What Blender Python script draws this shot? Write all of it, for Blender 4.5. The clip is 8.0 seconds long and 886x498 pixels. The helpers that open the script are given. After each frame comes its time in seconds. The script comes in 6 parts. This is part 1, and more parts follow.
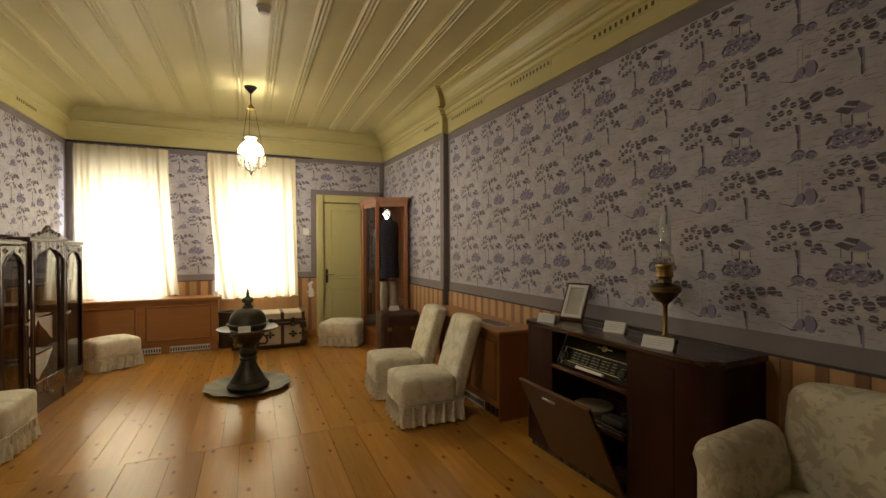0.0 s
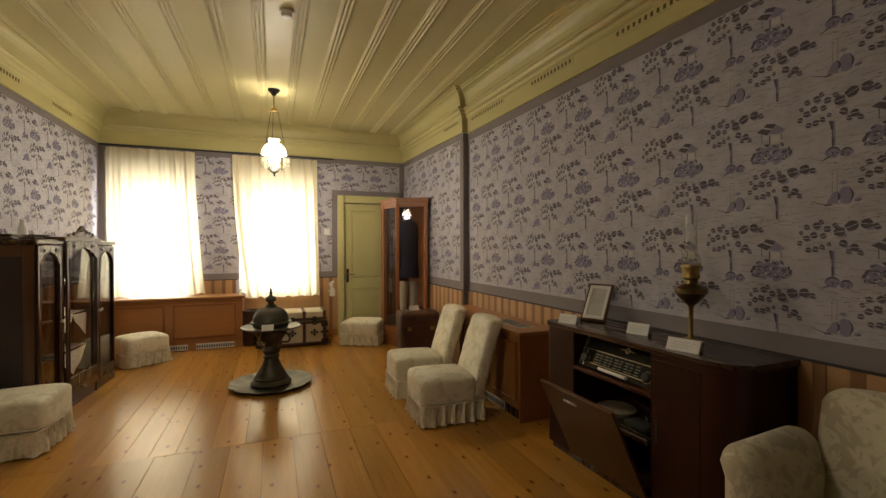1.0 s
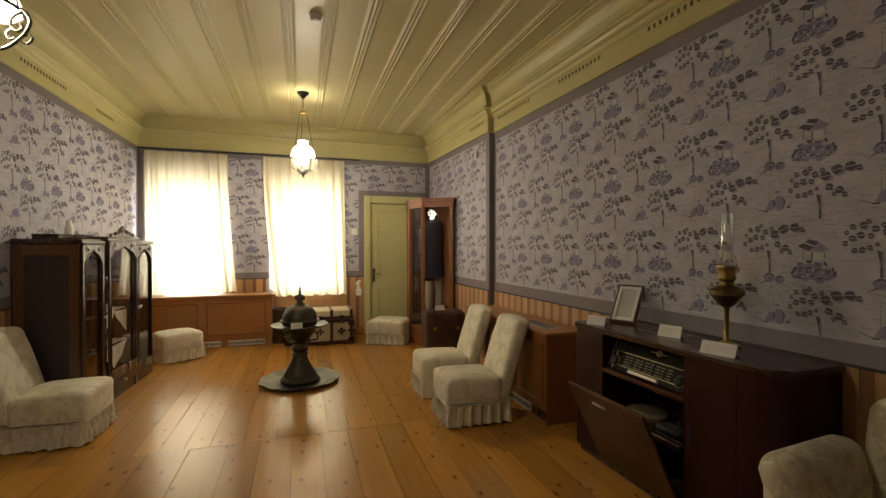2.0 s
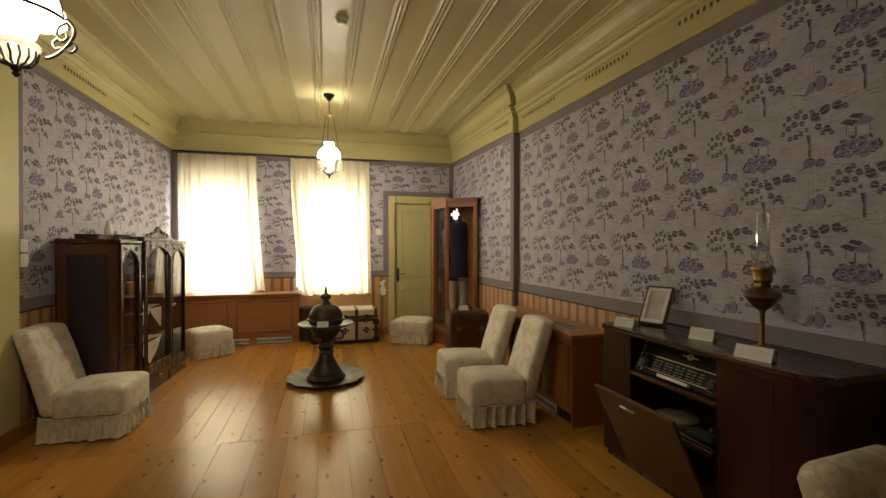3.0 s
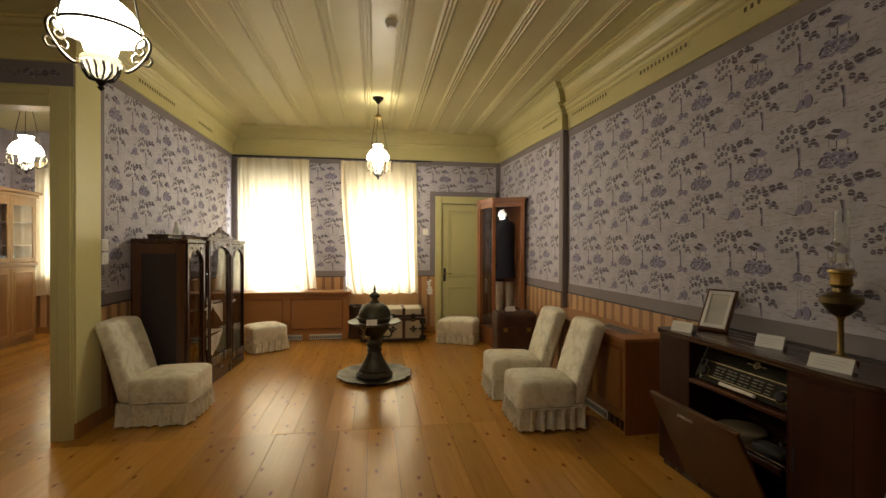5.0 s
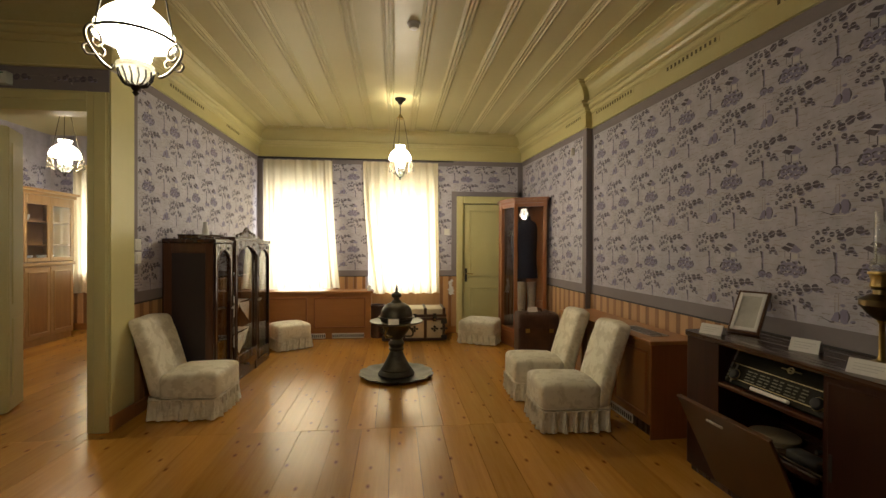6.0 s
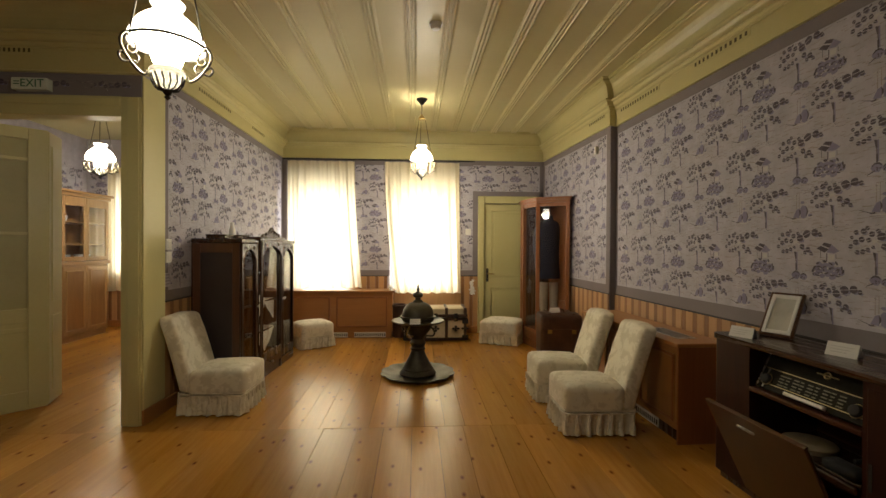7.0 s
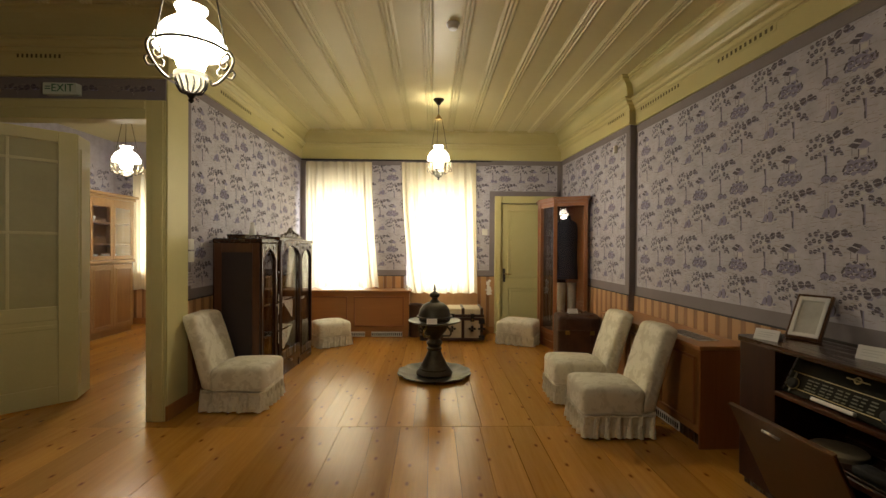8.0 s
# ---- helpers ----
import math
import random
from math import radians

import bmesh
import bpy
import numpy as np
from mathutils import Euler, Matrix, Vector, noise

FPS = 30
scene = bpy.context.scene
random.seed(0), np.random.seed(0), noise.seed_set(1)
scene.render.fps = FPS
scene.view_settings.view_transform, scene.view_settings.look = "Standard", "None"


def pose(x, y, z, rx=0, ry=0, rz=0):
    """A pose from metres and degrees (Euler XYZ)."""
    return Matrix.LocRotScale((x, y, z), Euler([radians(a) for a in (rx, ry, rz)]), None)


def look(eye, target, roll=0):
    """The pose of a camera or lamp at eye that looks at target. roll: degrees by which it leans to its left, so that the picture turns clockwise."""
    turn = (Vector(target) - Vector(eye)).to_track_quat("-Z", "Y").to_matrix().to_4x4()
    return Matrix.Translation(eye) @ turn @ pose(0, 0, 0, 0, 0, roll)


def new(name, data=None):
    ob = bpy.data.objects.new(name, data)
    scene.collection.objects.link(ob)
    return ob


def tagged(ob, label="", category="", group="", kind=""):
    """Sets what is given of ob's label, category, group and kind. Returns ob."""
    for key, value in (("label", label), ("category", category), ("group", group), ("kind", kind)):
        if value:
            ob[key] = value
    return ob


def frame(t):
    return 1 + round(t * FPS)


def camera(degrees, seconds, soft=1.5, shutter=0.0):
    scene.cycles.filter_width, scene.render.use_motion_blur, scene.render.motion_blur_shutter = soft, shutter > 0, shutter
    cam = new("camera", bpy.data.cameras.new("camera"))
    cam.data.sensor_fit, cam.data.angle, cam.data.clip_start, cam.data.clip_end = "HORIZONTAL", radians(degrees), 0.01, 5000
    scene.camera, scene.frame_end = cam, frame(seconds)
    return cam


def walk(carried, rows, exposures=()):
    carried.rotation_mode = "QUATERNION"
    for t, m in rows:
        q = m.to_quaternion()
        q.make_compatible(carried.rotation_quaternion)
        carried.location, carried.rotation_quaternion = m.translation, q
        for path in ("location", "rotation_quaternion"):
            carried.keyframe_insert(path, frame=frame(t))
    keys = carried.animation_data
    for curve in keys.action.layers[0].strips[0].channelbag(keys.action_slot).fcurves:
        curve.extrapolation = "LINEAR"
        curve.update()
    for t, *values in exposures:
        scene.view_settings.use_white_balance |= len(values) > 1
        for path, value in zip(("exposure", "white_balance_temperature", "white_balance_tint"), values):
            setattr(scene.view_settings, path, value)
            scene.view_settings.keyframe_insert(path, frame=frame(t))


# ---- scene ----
cam = camera(90.42, 8.0)
PATH = [
    (0.0, pose(0.0566, -0.0126, 1.420, 89.655, 0.200, -23.660)),
    (0.5, pose(0.0542, -0.0115, 1.420, 89.666, 0.162, -22.667)),
    (1.0, pose(0.0505, -0.0101, 1.420, 89.671, 0.142, -21.154)),
    (1.5, pose(0.0464, -0.0086, 1.420, 89.669, 0.106, -19.503)),
    (3.0, pose(0.0348, -0.0050, 1.420, 89.679, -0.014, -14.863)),
    (3.5, pose(0.0310, -0.0040, 1.420, 89.695, -0.041, -13.356)),
    (4.0, pose(0.0270, -0.0031, 1.420, 89.695, -0.095, -11.771)),
    (4.5, pose(0.0233, -0.0024, 1.420, 89.691, -0.129, -10.340)),
    (6.0, pose(0.0126, -0.0008, 1.420, 89.682, -0.239, -6.208)),
    (6.5, pose(0.0091, -0.0005, 1.420, 89.682, -0.249, -4.886)),
    (7.0, pose(0.0055, -0.0002, 1.420, 89.664, -0.283, -3.503)),
    (7.5, pose(0.0025, -0.0001, 1.420, 89.666, -0.336, -2.357)),
    (8.0, pose(0.0000, 0.0000, 1.420, 89.661, -0.361, -1.390)),
]
walk(cam, PATH)
scene.view_settings.exposure = 0.02

# ---- light ----
world = bpy.data.worlds.new("overcast_sky")
scene.world = world
world.use_nodes = True
wn = world.node_tree.nodes
sky = wn.new("ShaderNodeTexSky")
sky.sky_type, sky.sun_disc = "NISHITA", False
sky.sun_elevation, sky.sun_rotation = radians(40), radians(-25)
wn["Background"].inputs["Strength"].default_value = 0.12
world.node_tree.links.new(sky.outputs["Color"], wn["Background"].inputs["Color"])

sun = new("sun", bpy.data.lights.new("sun", "SUN"))
sun.data.energy, sun.data.angle, sun.data.color = 1.2, radians(12), (1.0, 0.95, 0.88)
sun.matrix_world = look((-4, 14, 12), (0, 6, 0))

WINDOW_LIGHT = 44.0
LAMP_GLOW = 13.0


def window_lamp(x0, x1, y, z0, z1, power):
    """Sky light in a window's opening, facing into the room."""
    lamp = new("window_light", bpy.data.lights.new("window_light", "AREA"))
    lamp.data.shape, lamp.data.size, lamp.data.size_y = "RECTANGLE", x1 - x0, z1 - z0
    lamp.data.energy, lamp.data.color = power, (0.97, 0.99, 1.0)
    xm, zm = (x0 + x1) / 2, (z0 + z1) / 2
    lamp.matrix_world = look((xm, y, zm), (xm, y - 1, zm))
    return lamp


# ---- plan ----
LEFT, FAR, CORNER = -2.14, 7.2, 2.12      # left wall x, window wall y, right far corner x
DOORWALL, JAMB = 3.6, -2.29               # doorway wall y, its right jamb x
LEAN = 0.0297                             # the right wall opens towards the camera
JOG_Y, JOG = 4.84, 0.067                  # step in the right wall
NEAR, WEST = -4.2, -5.7                   # added wall behind the camera, set back to weaken bounce; next room's far wall
CEIL, CORN = 3.27, 2.83
SAG_DOOR, SAG_STEP_FAR, SAG_STEP, SAG_NEAR = 1.184, 1.10, 1.126, 1.178   # how far the old cornice hangs down along the walls
RAIL = 0.93
ROOM2_FAR = 8.0


def right_x(y, near=True):
    return CORNER + (FAR - y) * LEAN + (JOG if near else 0)


# ---- mesh helpers ----
def box(bm, x0, x1, y0, y1, z0, z1, bevel=0.0, seg=1):
    vs = [bm.verts.new((x, y, z)) for x in (x0, x1) for y in (y0, y1) for z in (z0, z1)]
    faces = []
    for q in ((0, 1, 3, 2), (4, 6, 7, 5), (0, 4, 5, 1), (2, 3, 7, 6), (0, 2, 6, 4), (1, 5, 7, 3)):
        faces.append(bm.faces.new([vs[k] for k in q]))
    if bevel > 0:
        edges = list({e for f in faces for e in f.edges})
        bmesh.ops.bevel(bm, geom=edges, offset=bevel, segments=seg, affect="EDGES", profile=0.5)
    return vs


def lathe(bm, profile, seg=24, c=(0, 0, 0), squash=None, caps=True):
    """Turned solid about z from (radius, height) pairs; squash(angle) scales the radius."""
    rings = []
    for r, z in profile:
        ring = []
        for k in range(seg):
            a = 2 * math.pi * k / seg
            rr = max(r, 1e-4) * (squash(a, z) if squash else 1)
            ring.append(bm.verts.new((c[0] + rr * math.cos(a), c[1] + rr * math.sin(a), c[2] + z)))
        rings.append(ring)
    for a, b in zip(rings, rings[1:]):
        for k in range(seg):
            bm.faces.new((a[k], a[(k + 1) % seg], b[(k + 1) % seg], b[k]))
    if caps:
        bm.faces.new(rings[0][::-1])
        bm.faces.new(rings[-1])


def tube(bm, pts, r, seg=8, closed=False):
    """Round bar along points; r may be one radius or one for each point."""
    pts = [Vector(p) for p in pts]
    n = len(pts)
    rad = r if isinstance(r, (list, tuple)) else [r] * n
    rings, up = [], Vector((0.123, 0.31, 0.94)).normalized()
    for i, p in enumerate(pts):
        a = pts[(i - 1) % n] if (closed or i > 0) else p
        b = pts[(i + 1) % n] if (closed or i < n - 1) else p
        d = (b - a).normalized()
        s = d.cross(up)
        if s.length < 0.05:
            s = d.cross(Vector((1, 0, 0)))
        s.normalize()
        w = s.cross(d)
        rings.append([bm.verts.new(p + rad[i] * (math.cos(2 * math.pi * k / seg) * s + math.sin(2 * math.pi * k / seg) * w)) for k in range(seg)])
    for i in range(n if closed else n - 1):
        a, b = rings[i], rings[(i + 1) % n]
        for k in range(seg):
            bm.faces.new((a[k], a[(k + 1) % seg], b[(k + 1) % seg], b[k]))
    if not closed:
        bm.faces.new(rings[0][::-1])
        bm.faces.new(rings[-1])


def flowing(pts, n=5):
    """Points of a smooth line through the given ones."""
    pts = [Vector(p) for p in pts]
    out = []
    for i in range(len(pts) - 1):
        a, b, c, d = pts[max(i - 1, 0)], pts[i], pts[i + 1], pts[min(i + 2, len(pts) - 1)]
        for k in range(n):
            t = k / n
            out.append(0.5 * (2 * b + (c - a) * t + (2 * a - 5 * b + 4 * c - d) * t * t + (3 * b - a - 3 * c + d) * t ** 3))
    return out + [pts[-1]]


def extrude(bm, outline, a, b, axis="z"):
    """Prism of a flat outline between a and b along an axis."""
    def at(p, h):
        return {"z": (p[0], p[1], h), "y": (p[0], h, p[1]), "x": (h, p[0], p[1])}[axis]
    lo = [bm.verts.new(at(p, a)) for p in outline]
    hi = [bm.verts.new(at(p, b)) for p in outline]
    n = len(outline)
    bm.faces.new(lo[::-1])
    bm.faces.new(hi)
    for k in range(n):
        bm.faces.new((lo[k], lo[(k + 1) % n], hi[(k + 1) % n], hi[k]))


def part(name, bm, material, parent=None, label="", smooth=None, at=None):
    """Links a bmesh as one mesh object, under a thing or a part. smooth: the angle up to which edges are rounded off."""
    bmesh.ops.recalc_face_normals(bm, faces=bm.faces)
    me = bpy.data.meshes.new(name)
    if smooth is not None:
        for f in bm.faces:
            f.smooth = True
        for e in bm.edges:
            if len(e.link_faces) == 2 and e.calc_face_angle(0) > radians(smooth):
                e.smooth = False
    bm.to_mesh(me)
    bm.free()
    me.materials.append(material)
    ob = new(name, me)
    if at is not None:
        ob.matrix_basis = at
    if parent is not None:
        ob.parent = parent
    if label:
        ob["label"] = label
    return ob


def shared(name, me, parent, at):
    """Another piece on the same mesh."""
    ob = new(name, me)
    ob.parent, ob.matrix_basis = parent, at
    return ob


def thing(name, m, label, category, group=""):
    ob = new(name)
    ob.empty_display_size = 0.1
    ob.matrix_basis = m
    return tagged(ob, label, category, group)


def boxpart(name, dims, material, parent=None, label="", bevel=0.003, seg=1, smooth=None, at=None):
    bm = bmesh.new()
    box(bm, *dims, bevel=bevel, seg=seg)
    return part(name, bm, material, parent, label, smooth, at)


# ---- materials ----
def ramp(nt, stops):
    r = nt.nodes.new("ShaderNodeValToRGB")
    while len(r.color_ramp.elements) < len(stops):
        r.color_ramp.elements.new(0.5)
    for e, (p, c) in zip(r.color_ramp.elements, stops):
        e.position, e.color = p, (*c, 1)
    return r


def base(name):
    m = bpy.data.materials.new(name)
    m.use_nodes = True
    nt = m.node_tree
    return m, nt, nt.nodes["Principled BSDF"]


def mapped(nt, scale, turn=(0, 0, 0)):
    tc, mp = nt.nodes.new("ShaderNodeTexCoord"), nt.nodes.new("ShaderNodeMapping")
    mp.inputs["Scale"].default_value = scale
    mp.inputs["Rotation"].default_value = turn
    nt.links.new(tc.outputs["Object"], mp.inputs["Vector"])
    return mp


def noise_tex(nt, vec, scale, detail=4, rough=0.55, distort=0.0):
    n = nt.nodes.new("ShaderNodeTexNoise")
    n.inputs["Scale"].default_value, n.inputs["Detail"].default_value = scale, detail
    n.inputs["Roughness"].default_value, n.inputs["Distortion"].default_value = rough, distort
    if vec is not None:
        nt.links.new(vec, n.inputs["Vector"])
    return n


def bumped(nt, bsdf, height, strength, distance):
    b = nt.nodes.new("ShaderNodeBump")
    b.inputs["Strength"].default_value, b.inputs["Distance"].default_value = strength, distance
    nt.links.new(height, b.inputs["Height"])
    nt.links.new(b.outputs["Normal"], bsdf.inputs["Normal"])


def mixed(nt, kind, fac, a, b):
    mx = nt.nodes.new("ShaderNodeMix")
    mx.data_type, mx.blend_type = "RGBA", kind
    for sock, v in ((mx.inputs[0], fac), (mx.inputs[6], a), (mx.inputs[7], b)):
        if isinstance(v, (int, float)):
            sock.default_value = v
        elif isinstance(v, tuple):
            sock.default_value = (*v, 1)
        else:
            nt.links.new(v, sock)
    return mx.outputs[2]


def painted(name, dark, light, rough=0.5, grain=40.0, patch=1.6, bump=0.15, metallic=0.0, coat=0.0, depth=0.002):
    """Paint, plaster, paper, leather or metal: a broad tone and a fine grain."""
    m, nt, p = base(name)
    mp = mapped(nt, (1, 1, 1))
    big = noise_tex(nt, mp.outputs[0], patch, 5)
    fine = noise_tex(nt, mp.outputs[0], grain, 6, 0.65)
    r = ramp(nt, [(0.3, dark), (0.7, light)])
    both = nt.nodes.new("ShaderNodeMath")
    both.operation = "MULTIPLY_ADD"
    both.inputs[1].default_value = 0.3
    nt.links.new(fine.outputs["Fac"], both.inputs[0])
    half = nt.nodes.new("ShaderNodeMath")
    half.operation = "MULTIPLY"
    half.inputs[1].default_value = 0.7
    nt.links.new(big.outputs["Fac"], half.inputs[0])
    nt.links.new(half.outputs[0], both.inputs[2])
    nt.links.new(both.outputs[0], r.inputs["Fac"])
    nt.links.new(r.outputs["Color"], p.inputs["Base Color"])
    rr = nt.nodes.new("ShaderNodeMapRange")
    rr.inputs["To Min"].default_value, rr.inputs["To Max"].default_value = max(rough - 0.1, 0.02), min(rough + 0.12, 1)
    nt.links.new(fine.outputs["Fac"], rr.inputs["Value"])
    nt.links.new(rr.outputs[0], p.inputs["Roughness"])
    p.inputs["Metallic"].default_value = metallic
    p.inputs["Coat Weight"].default_value = coat
    bumped(nt, p, fine.outputs["Fac"], bump, depth)
    return m


def wood(name, dark, light, along="y", rough=0.4, coat=0.0, knots=0.0, vary=0.25, fine=1.0, bump=0.1, sheen=0.08):
    """Grain along one axis; boards that share the material differ by their random number."""
    m, nt, p = base(name)
    k = 14 * fine
    scale = {"x": (0.7, k, k), "y": (k, 0.7, k), "z": (k, k, 0.7)}[along]
    mp = mapped(nt, scale)
    info = nt.nodes.new("ShaderNodeObjectInfo")
    shift = nt.nodes.new("ShaderNodeVectorMath")
    shift.operation = "SCALE"
    shift.inputs[0].default_value = (31, 47, 19)
    nt.links.new(info.outputs["Random"], shift.inputs["Scale"])
    add = nt.nodes.new("ShaderNodeVectorMath")
    nt.links.new(mp.outputs[0], add.inputs[0])
    nt.links.new(shift.outputs[0], add.inputs[1])
    g1 = noise_tex(nt, add.outputs[0], 1.0, 6, 0.6, 1.2)
    g2 = noise_tex(nt, add.outputs[0], 6.0, 4, 0.7)
    r = ramp(nt, [(0.2, dark), (0.8, light)])
    s = nt.nodes.new("ShaderNodeMath")
    s.operation = "MULTIPLY_ADD"
    s.inputs[1].default_value = 0.35
    nt.links.new(g2.outputs["Fac"], s.inputs[0])
    h = nt.nodes.new("ShaderNodeMath")
    h.operation = "MULTIPLY"
    h.inputs[1].default_value = 0.65
    nt.links.new(g1.outputs["Fac"], h.inputs[0])
    nt.links.new(h.outputs[0], s.inputs[2])
    nt.links.new(s.outputs[0], r.inputs["Fac"])
    col = r.outputs["Color"]
    if knots:
        mk = mapped(nt, {"x": (2.6, 5, 5), "y": (5, 2.6, 5), "z": (5, 5, 2.6)}[along])
        ad = nt.nodes.new("ShaderNodeVectorMath")
        nt.links.new(mk.outputs[0], ad.inputs[0])
        nt.links.new(shift.outputs[0], ad.inputs[1])
        v = nt.nodes.new("ShaderNodeTexVoronoi")
        v.voronoi_dimensions = "2D"
        v.inputs["Scale"].default_value = 1.0
        nt.links.new(ad.outputs[0], v.inputs["Vector"])
        kr = ramp(nt, [(0.015, (0.0, 0.0, 0.0)), (0.085, (1, 1, 1))])
        nt.links.new(v.outputs["Distance"], kr.inputs["Fac"])
        inv = nt.nodes.new("ShaderNodeMath")
        inv.operation = "MULTIPLY_ADD"
        inv.inputs[1].default_value, inv.inputs[2].default_value = -knots, knots
        nt.links.new(kr.outputs["Color"], inv.inputs[0])
        col = mixed(nt, "MIX", inv.outputs[0], col, (dark[0] * 0.42, dark[1] * 0.24, dark[2] * 0.2))
    hsv = nt.nodes.new("ShaderNodeHueSaturation")
    mr = nt.nodes.new("ShaderNodeMapRange")
    mr.inputs["To Min"].default_value, mr.inputs["To Max"].default_value = 1 - vary, 1 + vary * 0.6
    nt.links.new(info.outputs["Random"], mr.inputs["Value"])
    nt.links.new(mr.outputs[0], hsv.inputs["Value"])
    nt.links.new(col, hsv.inputs["Color"])
    nt.links.new(hsv.outputs["Color"], p.inputs["Base Color"])
    rr = nt.nodes.new("ShaderNodeMapRange")
    rr.inputs["To Min"].default_value, rr.inputs["To Max"].default_value = rough - sheen * 0.7, rough + sheen
    nt.links.new(g1.outputs["Fac"], rr.inputs["Value"])
    p.inputs["Roughness"].default_value = rough
    if sheen > 0.02:
        nt.links.new(rr.outputs[0], p.inputs["Roughness"])
    p.inputs["Coat Weight"].default_value = coat
    p.inputs["Coat Roughness"].default_value = 0.25
    if bump:
        bumped(nt, p, s.outputs[0], bump, 0.001)
    return m


def damask(name, ground, figure, scale=9.0):
    """Woven cream cloth with a tone-on-tone leafy figure."""
    m, nt, p = base(name)
    mp = mapped(nt, (1, 1, 1))
    warp = noise_tex(nt, mp.outputs[0], scale * 0.6, 3, 0.5, 2.5)
    v = nt.nodes.new("ShaderNodeTexVoronoi")
    v.feature = "SMOOTH_F1"
    v.inputs["Scale"].default_value = scale
    vm = nt.nodes.new("ShaderNodeVectorMath")
    vm.operation = "MULTIPLY_ADD"
    vm.inputs[1].default_value = (0.12, 0.12, 0.12)
    nt.links.new(warp.outputs["Color"], vm.inputs[0])
    nt.links.new(mp.outputs[0], vm.inputs[2])
    nt.links.new(vm.outputs[0], v.inputs["Vector"])
    r = ramp(nt, [(0.32, figure), (0.42, ground), (0.62, ground), (0.72, figure)])
    mixf = nt.nodes.new("ShaderNodeMath")
    mixf.operation = "ADD"
    nt.links.new(v.outputs["Distance"], mixf.inputs[0])
    half = nt.nodes.new("ShaderNodeMath")
    half.operation = "MULTIPLY"
    half.inputs[1].default_value = 0.35
    nt.links.new(warp.outputs["Fac"], half.inputs[0])
    nt.links.new(half.outputs[0], mixf.inputs[1])
    nt.links.new(mixf.outputs[0], r.inputs["Fac"])
    weave = noise_tex(nt, mp.outputs[0], 380, 2, 0.8)
    wrk = noise_tex(nt, mp.outputs[0], 14, 3, 0.5)
    nt.links.new(r.outputs["Color"], p.inputs["Base Color"])
    p.inputs["Roughness"].default_value = 0.75
    p.inputs["Sheen Weight"].default_value = 0.2
    sheen = nt.nodes.new("ShaderNodeMapRange")
    sheen.inputs["From Min"].default_value, sheen.inputs["From Max"].default_value = 0.3, 0.75
    sheen.inputs["To Min"].default_value, sheen.inputs["To Max"].default_value = 0.45, 0.72
    nt.links.new(mixf.outputs[0], sheen.inputs["Value"])
    nt.links.new(sheen.outputs[0], p.inputs["Roughness"])
    sm = nt.nodes.new("ShaderNodeMath")
    sm.operation = "MULTIPLY_ADD"
    sm.inputs[1].default_value = 0.15
    nt.links.new(weave.outputs["Fac"], sm.inputs[0])
    nt.links.new(wrk.outputs["Fac"], sm.inputs[2])
    bumped(nt, p, sm.outputs[0], 0.35, 0.012)
    return m


def glowing(name, colour, strength):
    m, nt, p = base(name)
    p.inputs["Base Color"].default_value = (*colour, 1)
    p.inputs["Emission Color"].default_value = (*colour, 1)
    p.inputs["Emission Strength"].default_value = strength
    p.inputs["Roughness"].default_value = 0.2
    return m


def glass(name, tint=(1, 1, 1), rough=0.02, least=0.05, power=4.0):
    """Thin pane: mostly clear, with a gloss that grows at grazing angles."""
    m, nt, p = base(name)
    out = nt.nodes["Material Output"]
    tr, gl, fr = nt.nodes.new("ShaderNodeBsdfTransparent"), nt.nodes.new("ShaderNodeBsdfGlossy"), nt.nodes.new("ShaderNodeLayerWeight")
    tr.inputs["Color"].default_value = (*tint, 1)
    gl.inputs["Roughness"].default_value = rough
    pw, ad = nt.nodes.new("ShaderNodeMath"), nt.nodes.new("ShaderNodeMath")
    pw.operation, ad.operation = "POWER", "MULTIPLY_ADD"
    pw.inputs[1].default_value, ad.inputs[1].default_value, ad.inputs[2].default_value = power, 0.6, least
    nt.links.new(fr.outputs["Facing"], pw.inputs[0])
    nt.links.new(pw.outputs[0], ad.inputs[0])
    mx = nt.nodes.new("ShaderNodeMixShader")
    nt.links.new(ad.outputs[0], mx.inputs[0])
    nt.links.new(tr.outputs[0], mx.inputs[1])
    nt.links.new(gl.outputs[0], mx.inputs[2])
    nt.links.new(mx.outputs[0], out.inputs["Surface"])
    return m


def cloth_light(name, colour):
    """Thin curtain cloth that lets daylight through."""
    m, nt, p = base(name)
    out = nt.nodes["Material Output"]
    mp = mapped(nt, (1, 1, 1))
    n = noise_tex(nt, mp.outputs[0], 260, 2, 0.8)
    r = ramp(nt, [(0.2, tuple(c * 0.9 for c in colour)), (0.8, colour)])
    nt.links.new(n.outputs["Fac"], r.inputs["Fac"])
    df, tl = nt.nodes.new("ShaderNodeBsdfDiffuse"), nt.nodes.new("ShaderNodeBsdfTranslucent")
    nt.links.new(r.outputs["Color"], df.inputs["Color"])
    nt.links.new(r.outputs["Color"], tl.inputs["Color"])
    mx = nt.nodes.new("ShaderNodeMixShader")
    mx.inputs[0].default_value = 0.55
    nt.links.new(df.outputs[0], mx.inputs[1])
    nt.links.new(tl.outputs[0], mx.inputs[2])
    nt.links.new(mx.outputs[0], out.inputs["Surface"])
    return m


